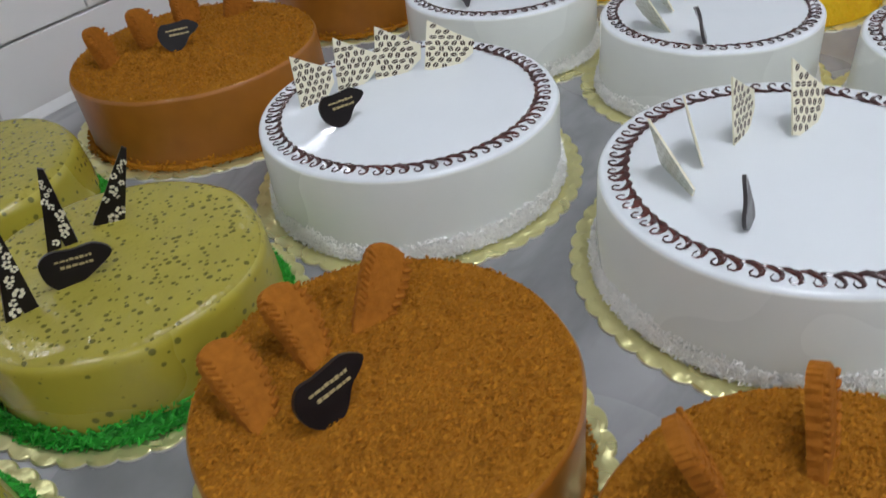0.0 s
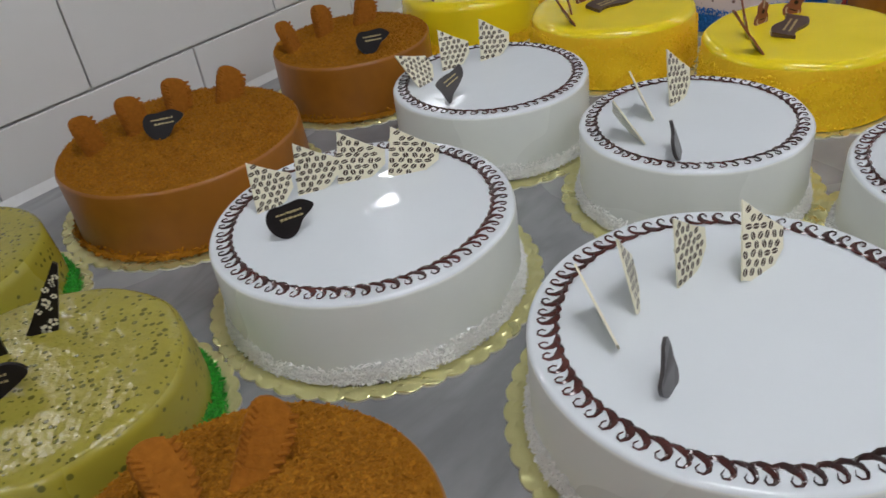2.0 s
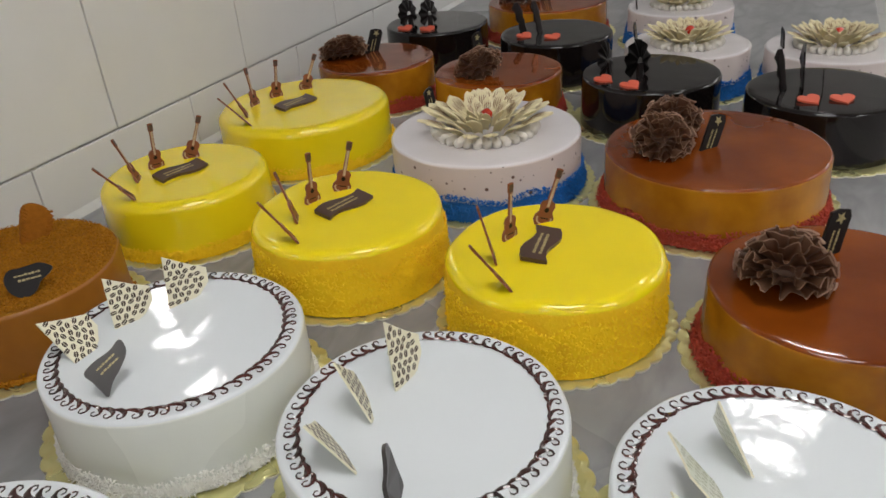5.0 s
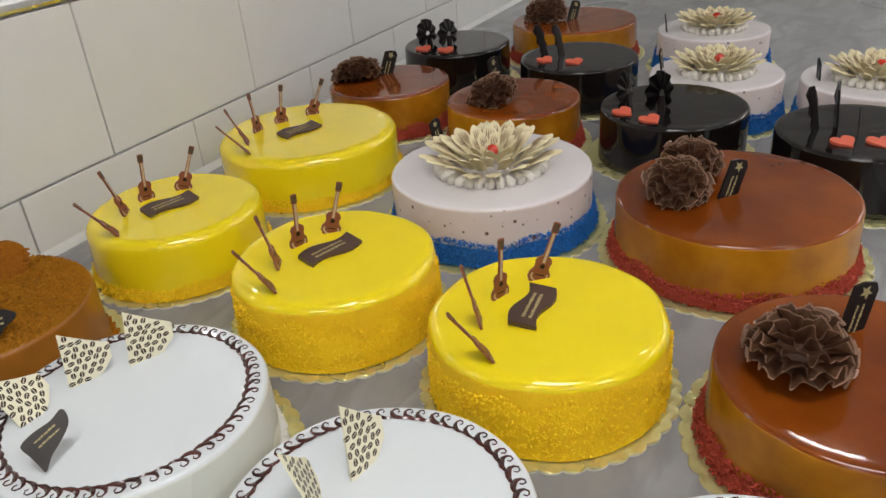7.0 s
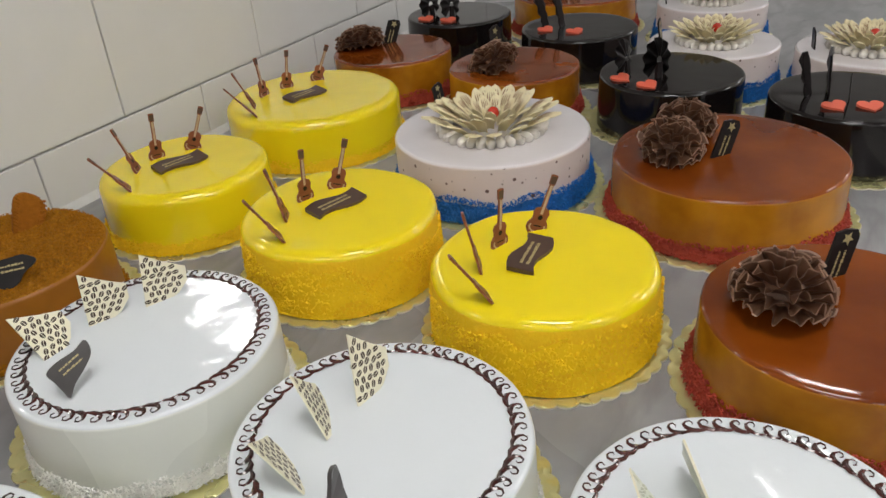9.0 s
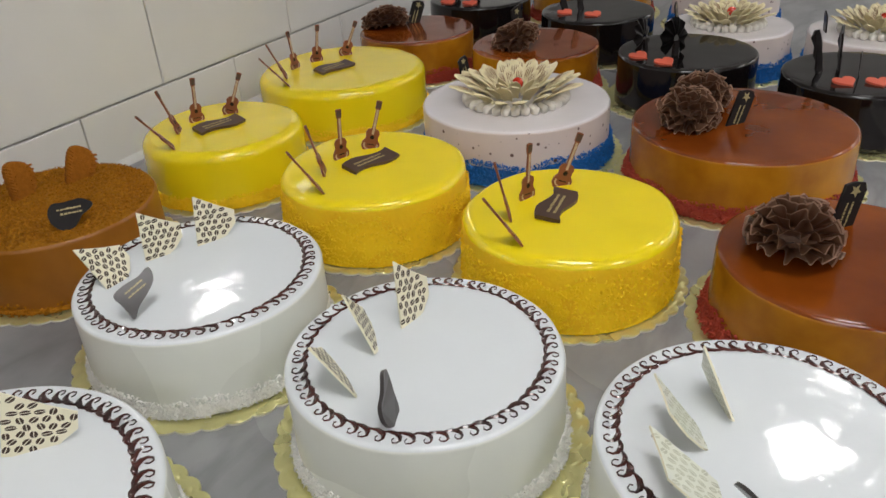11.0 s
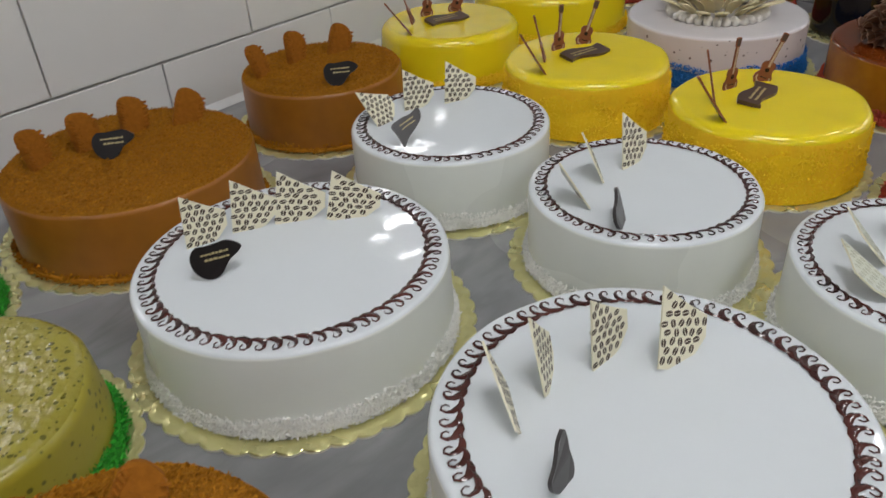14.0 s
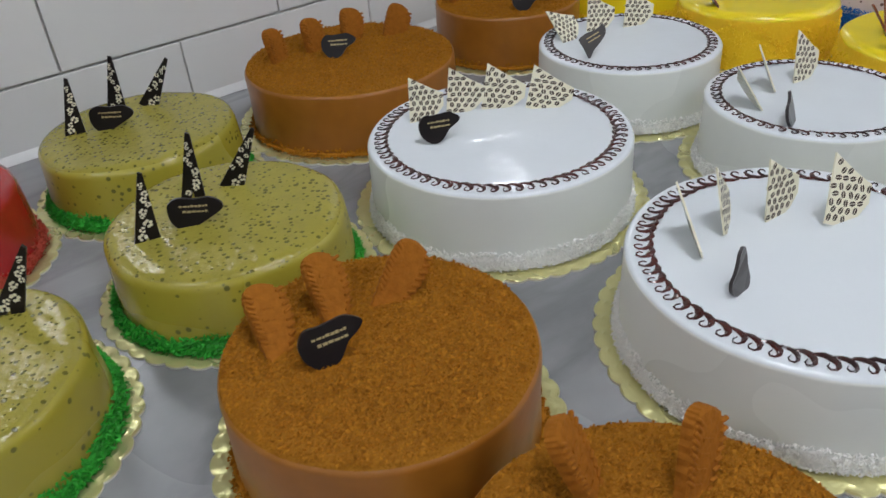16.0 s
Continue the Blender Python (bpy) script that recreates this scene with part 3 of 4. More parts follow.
def white_cake(x, y, R, shards, plaq, spin, label):
    h = 0.0735
    ob = cake("white_cake", x, y, R, label, "white glazed cakes", spin, 0.0195)
    part("cake_body", once(("wbody", R), lambda: lathe("cake_body", cake_profile(R, h, 0.0042, 0.001, 0.0004), [M["creamside"], M["cream"]], wobble=0.0012, seed=R * 100, mats=[0, 0, 0, 0, 0] + [1] * 12)), ob, pose(0, 0, 0, 0, 0, spin))
    part("chocolate_border", once(("swirl", R), lambda: swirl_mesh(R, 58 if R < 0.11 else 70, h)), ob, pose(0, 0, 0, 0, 0, spin * 2), "piped dark chocolate swirls round the rim")
    part("coconut_band", once(("coco", R), lambda: slivers("coconut_band", 5200 if R < 0.11 else 6400, R + 0.0008, 0.003, 0.021, 0.0040, M["coconut"], 5, 0.0043, 0.0008)), ob, pose(0, 0, 0, 0, 0, spin), "band of white coconut flakes at the foot")
    for i, (sx, sy, yaw, tilt, *rest) in enumerate(shards):
        shard(ob, sx - x, sy - y, h - 0.001, yaw, tilt, rest[0] if rest else 0, rest[1:] or (1.0, 0.94), i % 4)
    kind, px, py, yaw, tilt, roll, printed, *more = plaq
    lift, size = more or (0.005, 0.92 if kind == "kite" else 0.94)
    plaque(ob, kind, stand(px - x, py - y, h + lift, yaw, tilt, roll), size, printed)
    return ob


white_cake(-0.046, 0.564, 0.1238, [(-0.122, 0.575, 38, 14, 6, 0.98, 0.88), (-0.091, 0.600, 28, 12, 8, 1.05, 0.90), (-0.057, 0.615, 20, 14, 10, 1.16, 0.88), (-0.013, 0.622, 18, 16, 13, 1.22, 0.82)],
           ("leaf", -0.092, 0.531, 32, 20, 0, True), 20, "large white glazed cake with four coffee-bean chocolate shards")
white_cake(0.232, 0.693, 0.0995, [(0.180, 0.662, 112, 30, 17), (0.197, 0.704, 97, 24, 26), (0.226, 0.733, 50, 16, 14, 0.95, 1.0)],
           ("leafgrey", 0.211, 0.632, 82, 18, -14, False, 0.003, 0.92), 75, "white glazed cake with chocolate swirl rim and upright plaque")
white_cake(0.215, 0.413, 0.1262, [(0.142, 0.397, 105, 20, 52, 1.0, 1.05), (0.159, 0.435, 85, 17, 24), (0.195, 0.461, 52, 12, 8), (0.238, 0.461, 42, 22, 20, 1.1, 1.0)],
           ("leafgrey", 0.171, 0.366, 66, 16, -40, False, 0.006, 0.78), 130, "large white glazed cake with fanned chocolate shards")
white_cake(0.042, 0.829, 0.1045, [(-0.022, 0.824, 56, 40, -4, 1.0, 0.92), (0.003, 0.862, 34, 14, 6, 1.0, 0.90), (0.045, 0.884, 34, 14, 10, 1.05, 0.90)],
           ("kite", 0.012, 0.764, 36, 32, 4, True), 200, "white glazed cake with three coffee-bean chocolate shards")
white_cake(0.430, 0.581, 0.0999, [(0.388, 0.536, 262, -58, -26, 0.9, 1.12), (0.394, 0.578, 268, -42, -34, 0.9, 1.05), (0.416, 0.608, 92, 18, 32)],
           ("leafgrey", 0.406, 0.524, 107, 30, 0, False, 0.003, 0.82), 260, "white glazed cake with shards leaning outward")


# speculoos cakes ------------------------------------------------------------
def biscuit_mesh():
    """A leaf-shaped speculoos biscuit: notched round one edge, pressed lines on its face."""
    bm = bmesh.new()
    th = 0.0065
    base = smooth_outline([(-0.003, -0.014), (0.004, -0.008), (0.0115, 0.006), (0.0145, 0.020), (0.0125, 0.033), (0.006, 0.0415), (-0.004, 0.0440), (-0.0115, 0.0410), (-0.0140, 0.034), (-0.0125, 0.020), (-0.0095, 0.004), (-0.0065, -0.010)], 5)
    pts = [(u + (0.0011 if i % 2 else -0.0010) * (1 if 3 < i < 26 else 0.3), v) for i, (u, v) in enumerate(base)]
    f = [bm.verts.new((u, -th / 2, v)) for u, v in pts]
    fi = [bm.verts.new((u * 0.88, -th / 2 - 0.0010, 0.016 + (v - 0.016) * 0.93)) for u, v in pts]
    b = [bm.verts.new((u * 0.97, th / 2, v)) for u, v in pts]
    n = len(pts)
    for i in range(n):
        k = (i + 1) % n
        bm.faces.new((f[i], f[k], b[k], b[i]))
        bm.faces.new((fi[i], fi[k], f[k], f[i]))
    bm.faces.new(fi)
    bm.faces.new(b[::-1])
    for side, lo, hi in ((1, -0.006, 0.038), (-1, 0.006, 0.036)):
        for i in range(10):
            v = lo + (hi - lo) * i / 9
            edge = max(abs(p[0]) for p in base if p[0] * side > 0 and abs(p[1] - v) < 0.006)
            u = side * (edge - 0.0031)
            r = bmesh.ops.create_cube(bm, size=1, matrix=pose(u, -th / 2 - 0.0010, v, 0, -28 * side, 0) @ Matrix.Diagonal((0.0056, 0.0028, 0.0023, 1)))
            bmesh.ops.bevel(bm, geom=list({e for q in r["verts"] for e in q.link_edges}), offset=0.0007, segments=1, affect="EDGES")
    for i in range(4):
        box(bm, -0.0065 + 0.0004 * i, 0.0015 + 0.0006 * i, -th / 2 - 0.0018, -th / 2 - 0.0008, 0.004 + i * 0.0075, 0.0062 + i * 0.0075)
    bmesh.ops.recalc_face_normals(bm, faces=bm.faces)
    return mesh("biscuit", bm, M["biscuit"])


def crumb_grit(R, h, count, seed, mat):
    rnd = np.random.RandomState(seed)
    verts, faces = [], []
    for _ in range(count):
        r, a = R * math.sqrt(rnd.rand()), rnd.rand() * 6.283
        s = 0.0007 + 0.0009 * rnd.rand() ** 2
        c = np.array([r * math.cos(a), r * math.sin(a), h + s * 0.3])
        q = rnd.randn(4, 3)
        q /= np.linalg.norm(q, axis=1)[:, None]
        k = len(verts)
        verts += [tuple(c + s * 1.3 * p) for p in q]
        faces += [(k, k + 1, k + 2), (k, k + 3, k + 1), (k, k + 2, k + 3), (k + 1, k + 3, k + 2)]
    me = bpy.data.meshes.new("crumbs")
    me.from_pydata(verts, [], faces)
    me.materials.append(mat)
    return me


def speculoos_cake(x, y, R, biscuits, plaq, spin, label, lift=-0.005, wide=1.15):
    h = 0.0735
    ob = cake("speculoos_cake", x, y, R, label, "speculoos cakes", spin)
    part("cake_body", once(("sbody", R), lambda: lathe("cake_body", cake_profile(R, h, 0.006, 0.0008, 0.0), [M["cocoa"], M["crumb"]], wobble=0.0016, seed=3 + R, mats=[0, 0, 0, 0, 0, 0, 1, 1] + [1] * 8)), ob, pose(0, 0, 0, 0, 0, spin))
    part("crumb_topping", once(("sgrit", R), lambda: crumb_grit(R - 0.003, h, 17000, 8, M["crumbbits"])), ob, pose(0, 0, 0, 0, 0, spin), "fine biscuit crumb dusting")
    part("crumb_ring", once(("sring", R), lambda: slivers("crumb_ring", 1500, R + 0.001, 0.003, 0.012, 0.006, M["crumbbits"], 9, 0.003, 0.0012, 1.0, 2.5)), ob, pose(0, 0, 0, 0, 0, spin), "biscuit crumbs round the foot")
    for bx, by, yaw, tilt, roll in biscuits:
        part("biscuit", once("biscuit", biscuit_mesh), ob, stand(bx - x, by - y, h + lift, yaw, tilt, roll) @ Matrix.Diagonal((wide, 1.0, 1.0, 1)), "brown speculoos biscuit stuck upright")
    if plaq:
        kind, px, py, yaw, tilt, roll = plaq
        plaque(ob, kind, stand(px - x, py - y, h + 0.0045, yaw, tilt, roll))
    return ob


speculoos_cake(-0.275, 0.735, 0.1252, [(-0.352, 0.701, 86, 14, 12), (-0.325, 0.742, 72, 12, 12), (-0.297, 0.784, 56, 10, 18), (-0.254, 0.811, 38, 10, 32)],
               ("leaf", -0.284, 0.727, 20, 26, 0), 10, "large speculoos cake with four upright biscuits")
speculoos_cake(-0.147, 0.995, 0.1018, [(-0.212, 0.960, 84, 18, 10), (-0.187, 1.010, 62, 8, 16), (-0.145, 1.045, 42, 8, 32)],
               ("leaf", -0.102, 0.931, 18, 28, 0), 90, "speculoos cake with three biscuits beside the tiled wall")
speculoos_cake(-0.042, 0.254, 0.0998, [(-0.101, 0.232, 62, 46, 18), (-0.080, 0.271, 64, 40, 18), (-0.054, 0.296, 32, 30, 42)],
               ("leaf", -0.060, 0.233, 42, 20, -4), 160, "crumb-dusted speculoos cake with three biscuits leaning outward", 0.0, 1.0)
speculoos_cake(0.143, 0.133, SMALL, [(0.100, 0.176, 92, 26, 10), (0.146, 0.188, 60, 16, 34)], None, 220, "crumb-dusted speculoos cake at the counter front", 0.0, 1.0)


# pistachio cakes ------------------------------------------------------------
def daisies_mesh(seed):
    rnd = random.Random(seed)
    bm = bmesh.new()
    z = 0.004
    while z < 0.052:
        half = 0.0105 * (1 - z / 0.062)
        x, r = rnd.uniform(-half, half) * 0.7, rnd.uniform(0.0028, 0.0050) * (1 - z / 0.1)
        for k in range(6):
            a = k * math.pi / 3 + rnd.random()
            pts = []
            for i in range(5):
                b = 2 * math.pi * i / 5
                pts.append(bm.verts.new((x + r * 0.62 * math.cos(a) + r * 0.38 * math.cos(b), -0.0013, z + r * 0.62 * math.sin(a) + r * 0.38 * math.sin(b))))
            bm.faces.new(pts)
        z += r * 1.7
    return mesh("flower_print", bm, M["white_choc"])


STICK = [(-0.0105, -0.004), (-0.002, -0.004), (0.0, 0.006), (0.002, -0.004), (0.0105, -0.004), (0.002, 0.058), (-0.0015, 0.059)]


def pistachio_cake(x, y, R, sticks, plaq, spin, label):
    h = 0.067
    ob = cake("pistachio_cake", x, y, R, label, "pistachio cakes", spin)
    part("cake_body", once(("pbody", R), lambda: lathe("cake_body", cake_profile(R, h, 0.011, 0.002, 0.0), [M["pistside"], M["pistachio"]], wobble=0.003, seed=7, mats=[0] * 6 + [1] * 12)), ob, pose(0, 0, 0, 0, 0, spin))
    part("green_coconut_band", once(("gfl", R), lambda: slivers("green_coconut_band", 3600, R + 0.002, 0.003, 0.020, 0.007, M["green"], 15, 0.0055, 0.0009)), ob, pose(0, 0, 0, 0, 0, spin), "bright green coconut band at the foot")
    for i, (sx, sy, yaw, tilt, roll) in enumerate(sticks):
        st = part("chocolate_stick", once("stick", lambda: plate_mesh("stick", STICK, 0.0024, [M["black"]])), ob, stand(sx - x, sy - y, h, yaw, tilt, roll), "tall dark chocolate triangle with white flowers")
        part("flower_print", once(("daisy", i), lambda: daisies_mesh(i + 3)), st, label="white printed flowers")
    if plaq:
        kind, px, py, yaw, tilt, roll = plaq
        plaque(ob, kind, stand(px - x, py - y, h + 0.002, yaw, tilt, roll), 1.0)
    return ob


pistachio_cake(-0.424, 0.521, 0.1, [(-0.478, 0.492, 40, 0, 8), (-0.476, 0.556, 25, 2, 8), (-0.446, 0.573, 20, 2, 32)], ("oval", -0.446, 0.512, 32, 8, 6), 12, "pistachio cake with three chocolate triangles by the wall")
pistachio_cake(-0.234, 0.385, 0.1, [(-0.272, 0.332, 45, 0, 9), (-0.276, 0.402, 25, 2, 8), (-0.252, 0.427, 20, 2, 28)], ("oval", -0.246, 0.362, 30, 8, 6), 100, "pistachio cake with speckled glaze and oval plaque")
pistachio_cake(-0.320, 0.160, SMALL, [(-0.312, 0.228, 25, 2, 28), (-0.350, 0.205, 25, 4, 6)], None, 190, "pistachio cake at the end of its row")

# red velvet cake at the wall
def red_cake(x, y, R):
    ob = cake("red_cake", x, y, R, "red glazed cake with red crumbs at the foot", "", 30)
    part("cake_body", lathe("cake_body", cake_profile(R, 0.074, 0.012, 0.003), M["red"], wobble=0.002, seed=2), ob)
    part("red_crumb_band", slivers("red_crumb_band", 1800, R + 0.002, 0.003, 0.02, 0.006, M["redbits"], 31, 0.003, 0.0011, 1.0), ob, label="red crumbs round the foot")


red_cake(-0.535, 0.322, SMALL)


# yellow cakes ---------------------------------------------------------------
def guitar_outline():
    half = [(0.0, -0.004), (0.0072, -0.003), (0.0104, 0.002), (0.0100, 0.007), (0.0070, 0.0115), (0.0071, 0.015), (0.0080, 0.018), (0.0062, 0.022), (0.0021, 0.0238), (0.0019, 0.046), (0.0030, 0.047), (0.0032, 0.056), (0.0, 0.0565)]
    return half + [(-u, v) for u, v in half[1:-1]][::-1]


def guitar_print():
    bm = bmesh.new()
    y = -0.00105
    box(bm, -0.0013, 0.0013, y - 0.0001, y, 0.017, 0.046)
    pts = [(0.0086 * math.cos(a), 0.0042 + 0.0062 * math.sin(a)) for a in np.linspace(-3.5, 0.35, 15)]
    prev = None
    for u, v in pts:
        cur = (bm.verts.new((u, y, v)), bm.verts.new((u * 0.78, y, v * 0.78 + 0.001)))
        if prev:
            bm.faces.new((prev[0], cur[0], cur[1], prev[1]))
        prev = cur
    return mesh("pale_print", bm, M["neck"])


def guitar_hole():
    bm = bmesh.new()
    bmesh.ops.create_circle(bm, cap_ends=True, radius=0.0024, segments=14, matrix=pose(0, -0.0011, 0.0135, 90, 0, 0))
    return mesh("sound_hole", bm, M["black"])


def yellow_cake(x, y, R, full, guitars, plaq, spin, label):
    h = 0.0735
    ob = cake("yellow_cake", x, y, R, label, "yellow mirror-glazed cakes", spin, 0.014)
    mats = ([1] * 4 if full else [1] + [0] * 3) + [0] * 14
    part("cake_body", once(("ybody", R, full), lambda: lathe("cake_body", cake_profile(R, h, 0.010 if full else 0.013, 0.002), [M["yellow"], M["yellowside"]], wobble=0.0022, seed=4 + full, mats=mats)), ob, pose(0, 0, 0, 0, 0, spin))
    if full:
        me = once(("yfull", R), lambda: slivers("yellow_coconut", 5200, R + 0.0006, 0.003, 0.066, 0.0026, M["yellowbits"], 17, 0.0028, 0.0009, 1.0, 1.0))
    else:
        me = once(("yfoot", R), lambda: slivers("yellow_coconut", 3200, R + 0.0015, 0.003, 0.022, 0.004, M["yellowbits"], 18, 0.0036, 0.0009, 1.0, 1.3))
    part("yellow_coconut", me, ob, pose(0, 0, 0, 0, 0, spin), "yellow coconut shreds pressed on the side")
    for gx, gy, yaw, tilt, roll in guitars:
        g = part("chocolate_guitar", once("guitar", lambda: plate_mesh("guitar", guitar_outline(), 0.002, [M["guitar"], M["black"]])), ob, stand(gx - x, gy - y, h, yaw, tilt, roll), "thin printed chocolate guitar")
        part("pale_print", once("gprint", guitar_print), g)
        part("sound_hole", once("ghole", guitar_hole), g)
        part("bridge", once("gbridge", lambda: boxmesh("bridge", (-0.0042, 0.0042, -0.0012, -0.00105, 0.0045, 0.0056), M["black"])), g)
        part("headstock_print", once("ghead", lambda: boxmesh("headstock_print", (-0.0028, 0.0028, -0.0012, -0.00105, 0.0475, 0.055), M["brownchoc"])), g)
    px, py, yaw = plaq
    plaque(ob, "wave", pose(px - x, py - y, h + 0.0026, 0, 0, yaw) @ pose(0, 0, 0, -84, 0, 0), 1.42)
    return ob


yellow_cake(-0.011, 1.194, SMALL, False, [(-0.055, 1.126, 112, 36, 0), (-0.061, 1.179, 92, 19, 4), (-0.047, 1.214, 40, 0, 6), (-0.009, 1.235, 8, 4, 23)], (-0.013, 1.189, 42), 10, "yellow mirror-glazed cake with four chocolate guitars")
yellow_cake(0.186, 1.034, 0.1022, True, [(0.135, 0.973, 108, 31, 0), (0.135, 1.016, 90, 15, 4), (0.150, 1.056, 40, 0, 4), (0.181, 1.079, 8, 4, 18)], (0.184, 1.036, 42), 80, "yellow cake with coconut-coated side and four chocolate guitars")
yellow_cake(0.375, 0.892, SMALL, True, [(0.320, 0.837, 100, 34, 0), (0.318, 0.883, 86, 14, 4), (0.339, 0.921, 38, 0, 4), (0.376, 0.944, 8, 4, 22)], (0.364, 0.898, 64), 170, "yellow coconut-sided cake with guitars and wavy plaque")
yellow_cake(0.128, 1.419, LARGE, False, [(0.055, 1.343, 112, 38, 0), (0.049, 1.381, 96, 24, 0), (0.057, 1.426, 60, 6, 0), (0.086, 1.457, 25, 0, 9), (0.129, 1.482, 8, 4, 25)], (0.118, 1.409, 44), 240, "large yellow mirror-glazed cake with five chocolate guitars")


# berry cakes with chocolate flowers ------------------------------------------
def petal_half(t):
    return 0.0100 * math.sin(math.pi * (0.14 + 0.86 * t ** 1.7)) ** 0.62 if t < 0.999 else 0.0


def petal_mesh():
    bm = bmesh.new()
    rows = []
    for i in range(11):
        t = (i / 10) ** 0.8
        w = petal_half(t) if i < 10 else 0.0012
        rows.append([(u * w, 0.0018 * u * u - 0.004 * math.sin(t * 2.6), 0.046 * t) for u in (-1, -0.5, 0, 0.5, 1)])
    top = [[bm.verts.new(p) for p in r] for r in rows]
    bot = [[bm.verts.new((x, y + 0.0012, z)) for x, y, z in r] for r in rows]
    for i in range(10):
        for j in range(4):
            bm.faces.new((top[i][j], top[i][j + 1], top[i + 1][j + 1], top[i + 1][j]))
            bm.faces.new((bot[i][j + 1], bot[i][j], bot[i + 1][j], bot[i + 1][j + 1]))
        for j in (0, 4):
            bm.faces.new((top[i][j], top[i + 1][j], bot[i + 1][j], bot[i][j]))
    bmesh.ops.recalc_face_normals(bm, faces=bm.faces)
    return mesh("petal", bm, M["petal"], True)


def petal_stripes():
    bm = bmesh.new()
    for u in (-0.55, -0.2, 0.15, 0.5):
        prev = None
        for i in range(8):
            t = 0.25 + 0.55 * i / 7
            w = petal_half(t)
            y = 0.0018 * u * u - 0.004 * math.sin(t * 2.6) - 0.0004
            k = 0.0009 * math.sin(math.pi * i / 7)
            cur = (bm.verts.new((u * w - k, y, 0.046 * t)), bm.verts.new((u * w + k, y, 0.046 * t)))
            if prev:
                bm.faces.new((prev[0], prev[1], cur[1], cur[0]))
            prev = cur
    return mesh("brown_stripes", bm, M["stripe"])


def dollop_mesh():
    """One piped dollop of cream: a ribbed drop drawn out towards the flower."""
    bm = bmesh.new()
    bmesh.ops.create_uvsphere(bm, u_segments=14, v_segments=8, radius=1)
    for v in bm.verts:
        a = math.atan2(v.co.y, v.co.z)
        k = (1 + 0.10 * math.cos(6 * a)) * (1.0 - 0.28 * v.co.x)
        v.co = Vector((-0.011 * v.co.x, 0.0058 * v.co.y * k, 0.0062 * v.co.z * k))
    return mesh("cream_dollop", bm, M["whip"], True)


def berry_cake(x, y, R, tag, spin, label):
    h = 0.072
    ob = cake("berry_cake", x, y, R, label, "berry cakes with flowers", spin)
    part("cake_body", once(("bbody", R), lambda: lathe("cake_body", cake_profile(R, h, 0.004, 0.0005), [M["pink"], M["pinktop"]], wobble=0.001, seed=6, mats=[0] * 5 + [1] * 12)), ob, pose(0, 0, 0, 0, 0, spin))
    part("blue_coconut_band", once(("blue", R), lambda: slivers("blue_coconut_band", 6500, R + 0.001, 0.003, 0.036, 0.006, M["blue"], 25, 0.0055, 0.0009)), ob, pose(0, 0, 0, 0, 0, spin), "blue coconut band at the foot")
    q = R / LARGE
    ring = 0.063 * q
    count = int(2 * math.pi * ring / 0.0112)
    for i in range(count):
        a = 2 * math.pi * i / count
        part("cream_dollop", once("dollop", dollop_mesh), ob, pose(ring * math.cos(a), ring * math.sin(a), h + 0.005, 0, 12, math.degrees(a)))
    rnd = random.Random(int(spin))
    pm, ps = once("petal", petal_mesh), once("pstripe", petal_stripes)
    for n, r, tilt, s, dz in ((16, 0.048, 66, 0.98, 0.008), (14, 0.036, 56, 0.92, 0.010), (12, 0.025, 47, 0.85, 0.010), (9, 0.014, 36, 0.70, 0.009), (5, 0.006, 18, 0.45, 0.008)):
        for i in range(n):
            a = 360 * (i + rnd.uniform(-0.2, 0.2)) / n + n * 7
            m = pose(0, 0, h + dz, 0, 0, a + 90) @ pose(0, r * q * -1, 0) @ pose(0, 0, 0, tilt + rnd.uniform(-6, 6), rnd.uniform(-6, 6), 0) @ Matrix.Diagonal((s * q, -s * q, s * q, 1))
            p = part("petal", pm, ob, m)
            part("brown_stripes", ps, p)
    bm = bmesh.new()
    bmesh.ops.create_uvsphere(bm, u_segments=18, v_segments=12, radius=0.0075)
    part("cherry", once("cherry", lambda: mesh("cherry", bm, M["cherry"], True)), ob, pose(0.002, -0.004, h + 0.022), "glossy red candied cherry")
    plaque(ob, "tag", stand(tag[0] - x, tag[1] - y, h, tag[2], 8, tag[3]), 0.85)
    return ob


berry_cake(0.369, 1.219, 0.122, (0.312, 1.318, 40, -6), 5, "large pale berry cake with a white chocolate flower")
berry_cake(0.762, 1.512, SMALL, (0.690, 1.553, 60, -6), 77, "pale berry cake with a white chocolate flower")
berry_cake(0.862, 1.780, SMALL, (0.775, 1.788, 75, -14), 140, "pale berry cake near the far end of the counter")
berry_cake(0.958, 1.408, SMALL, (0.884, 1.430, 75, -14), 215, "pale berry cake at the counter's open edge")


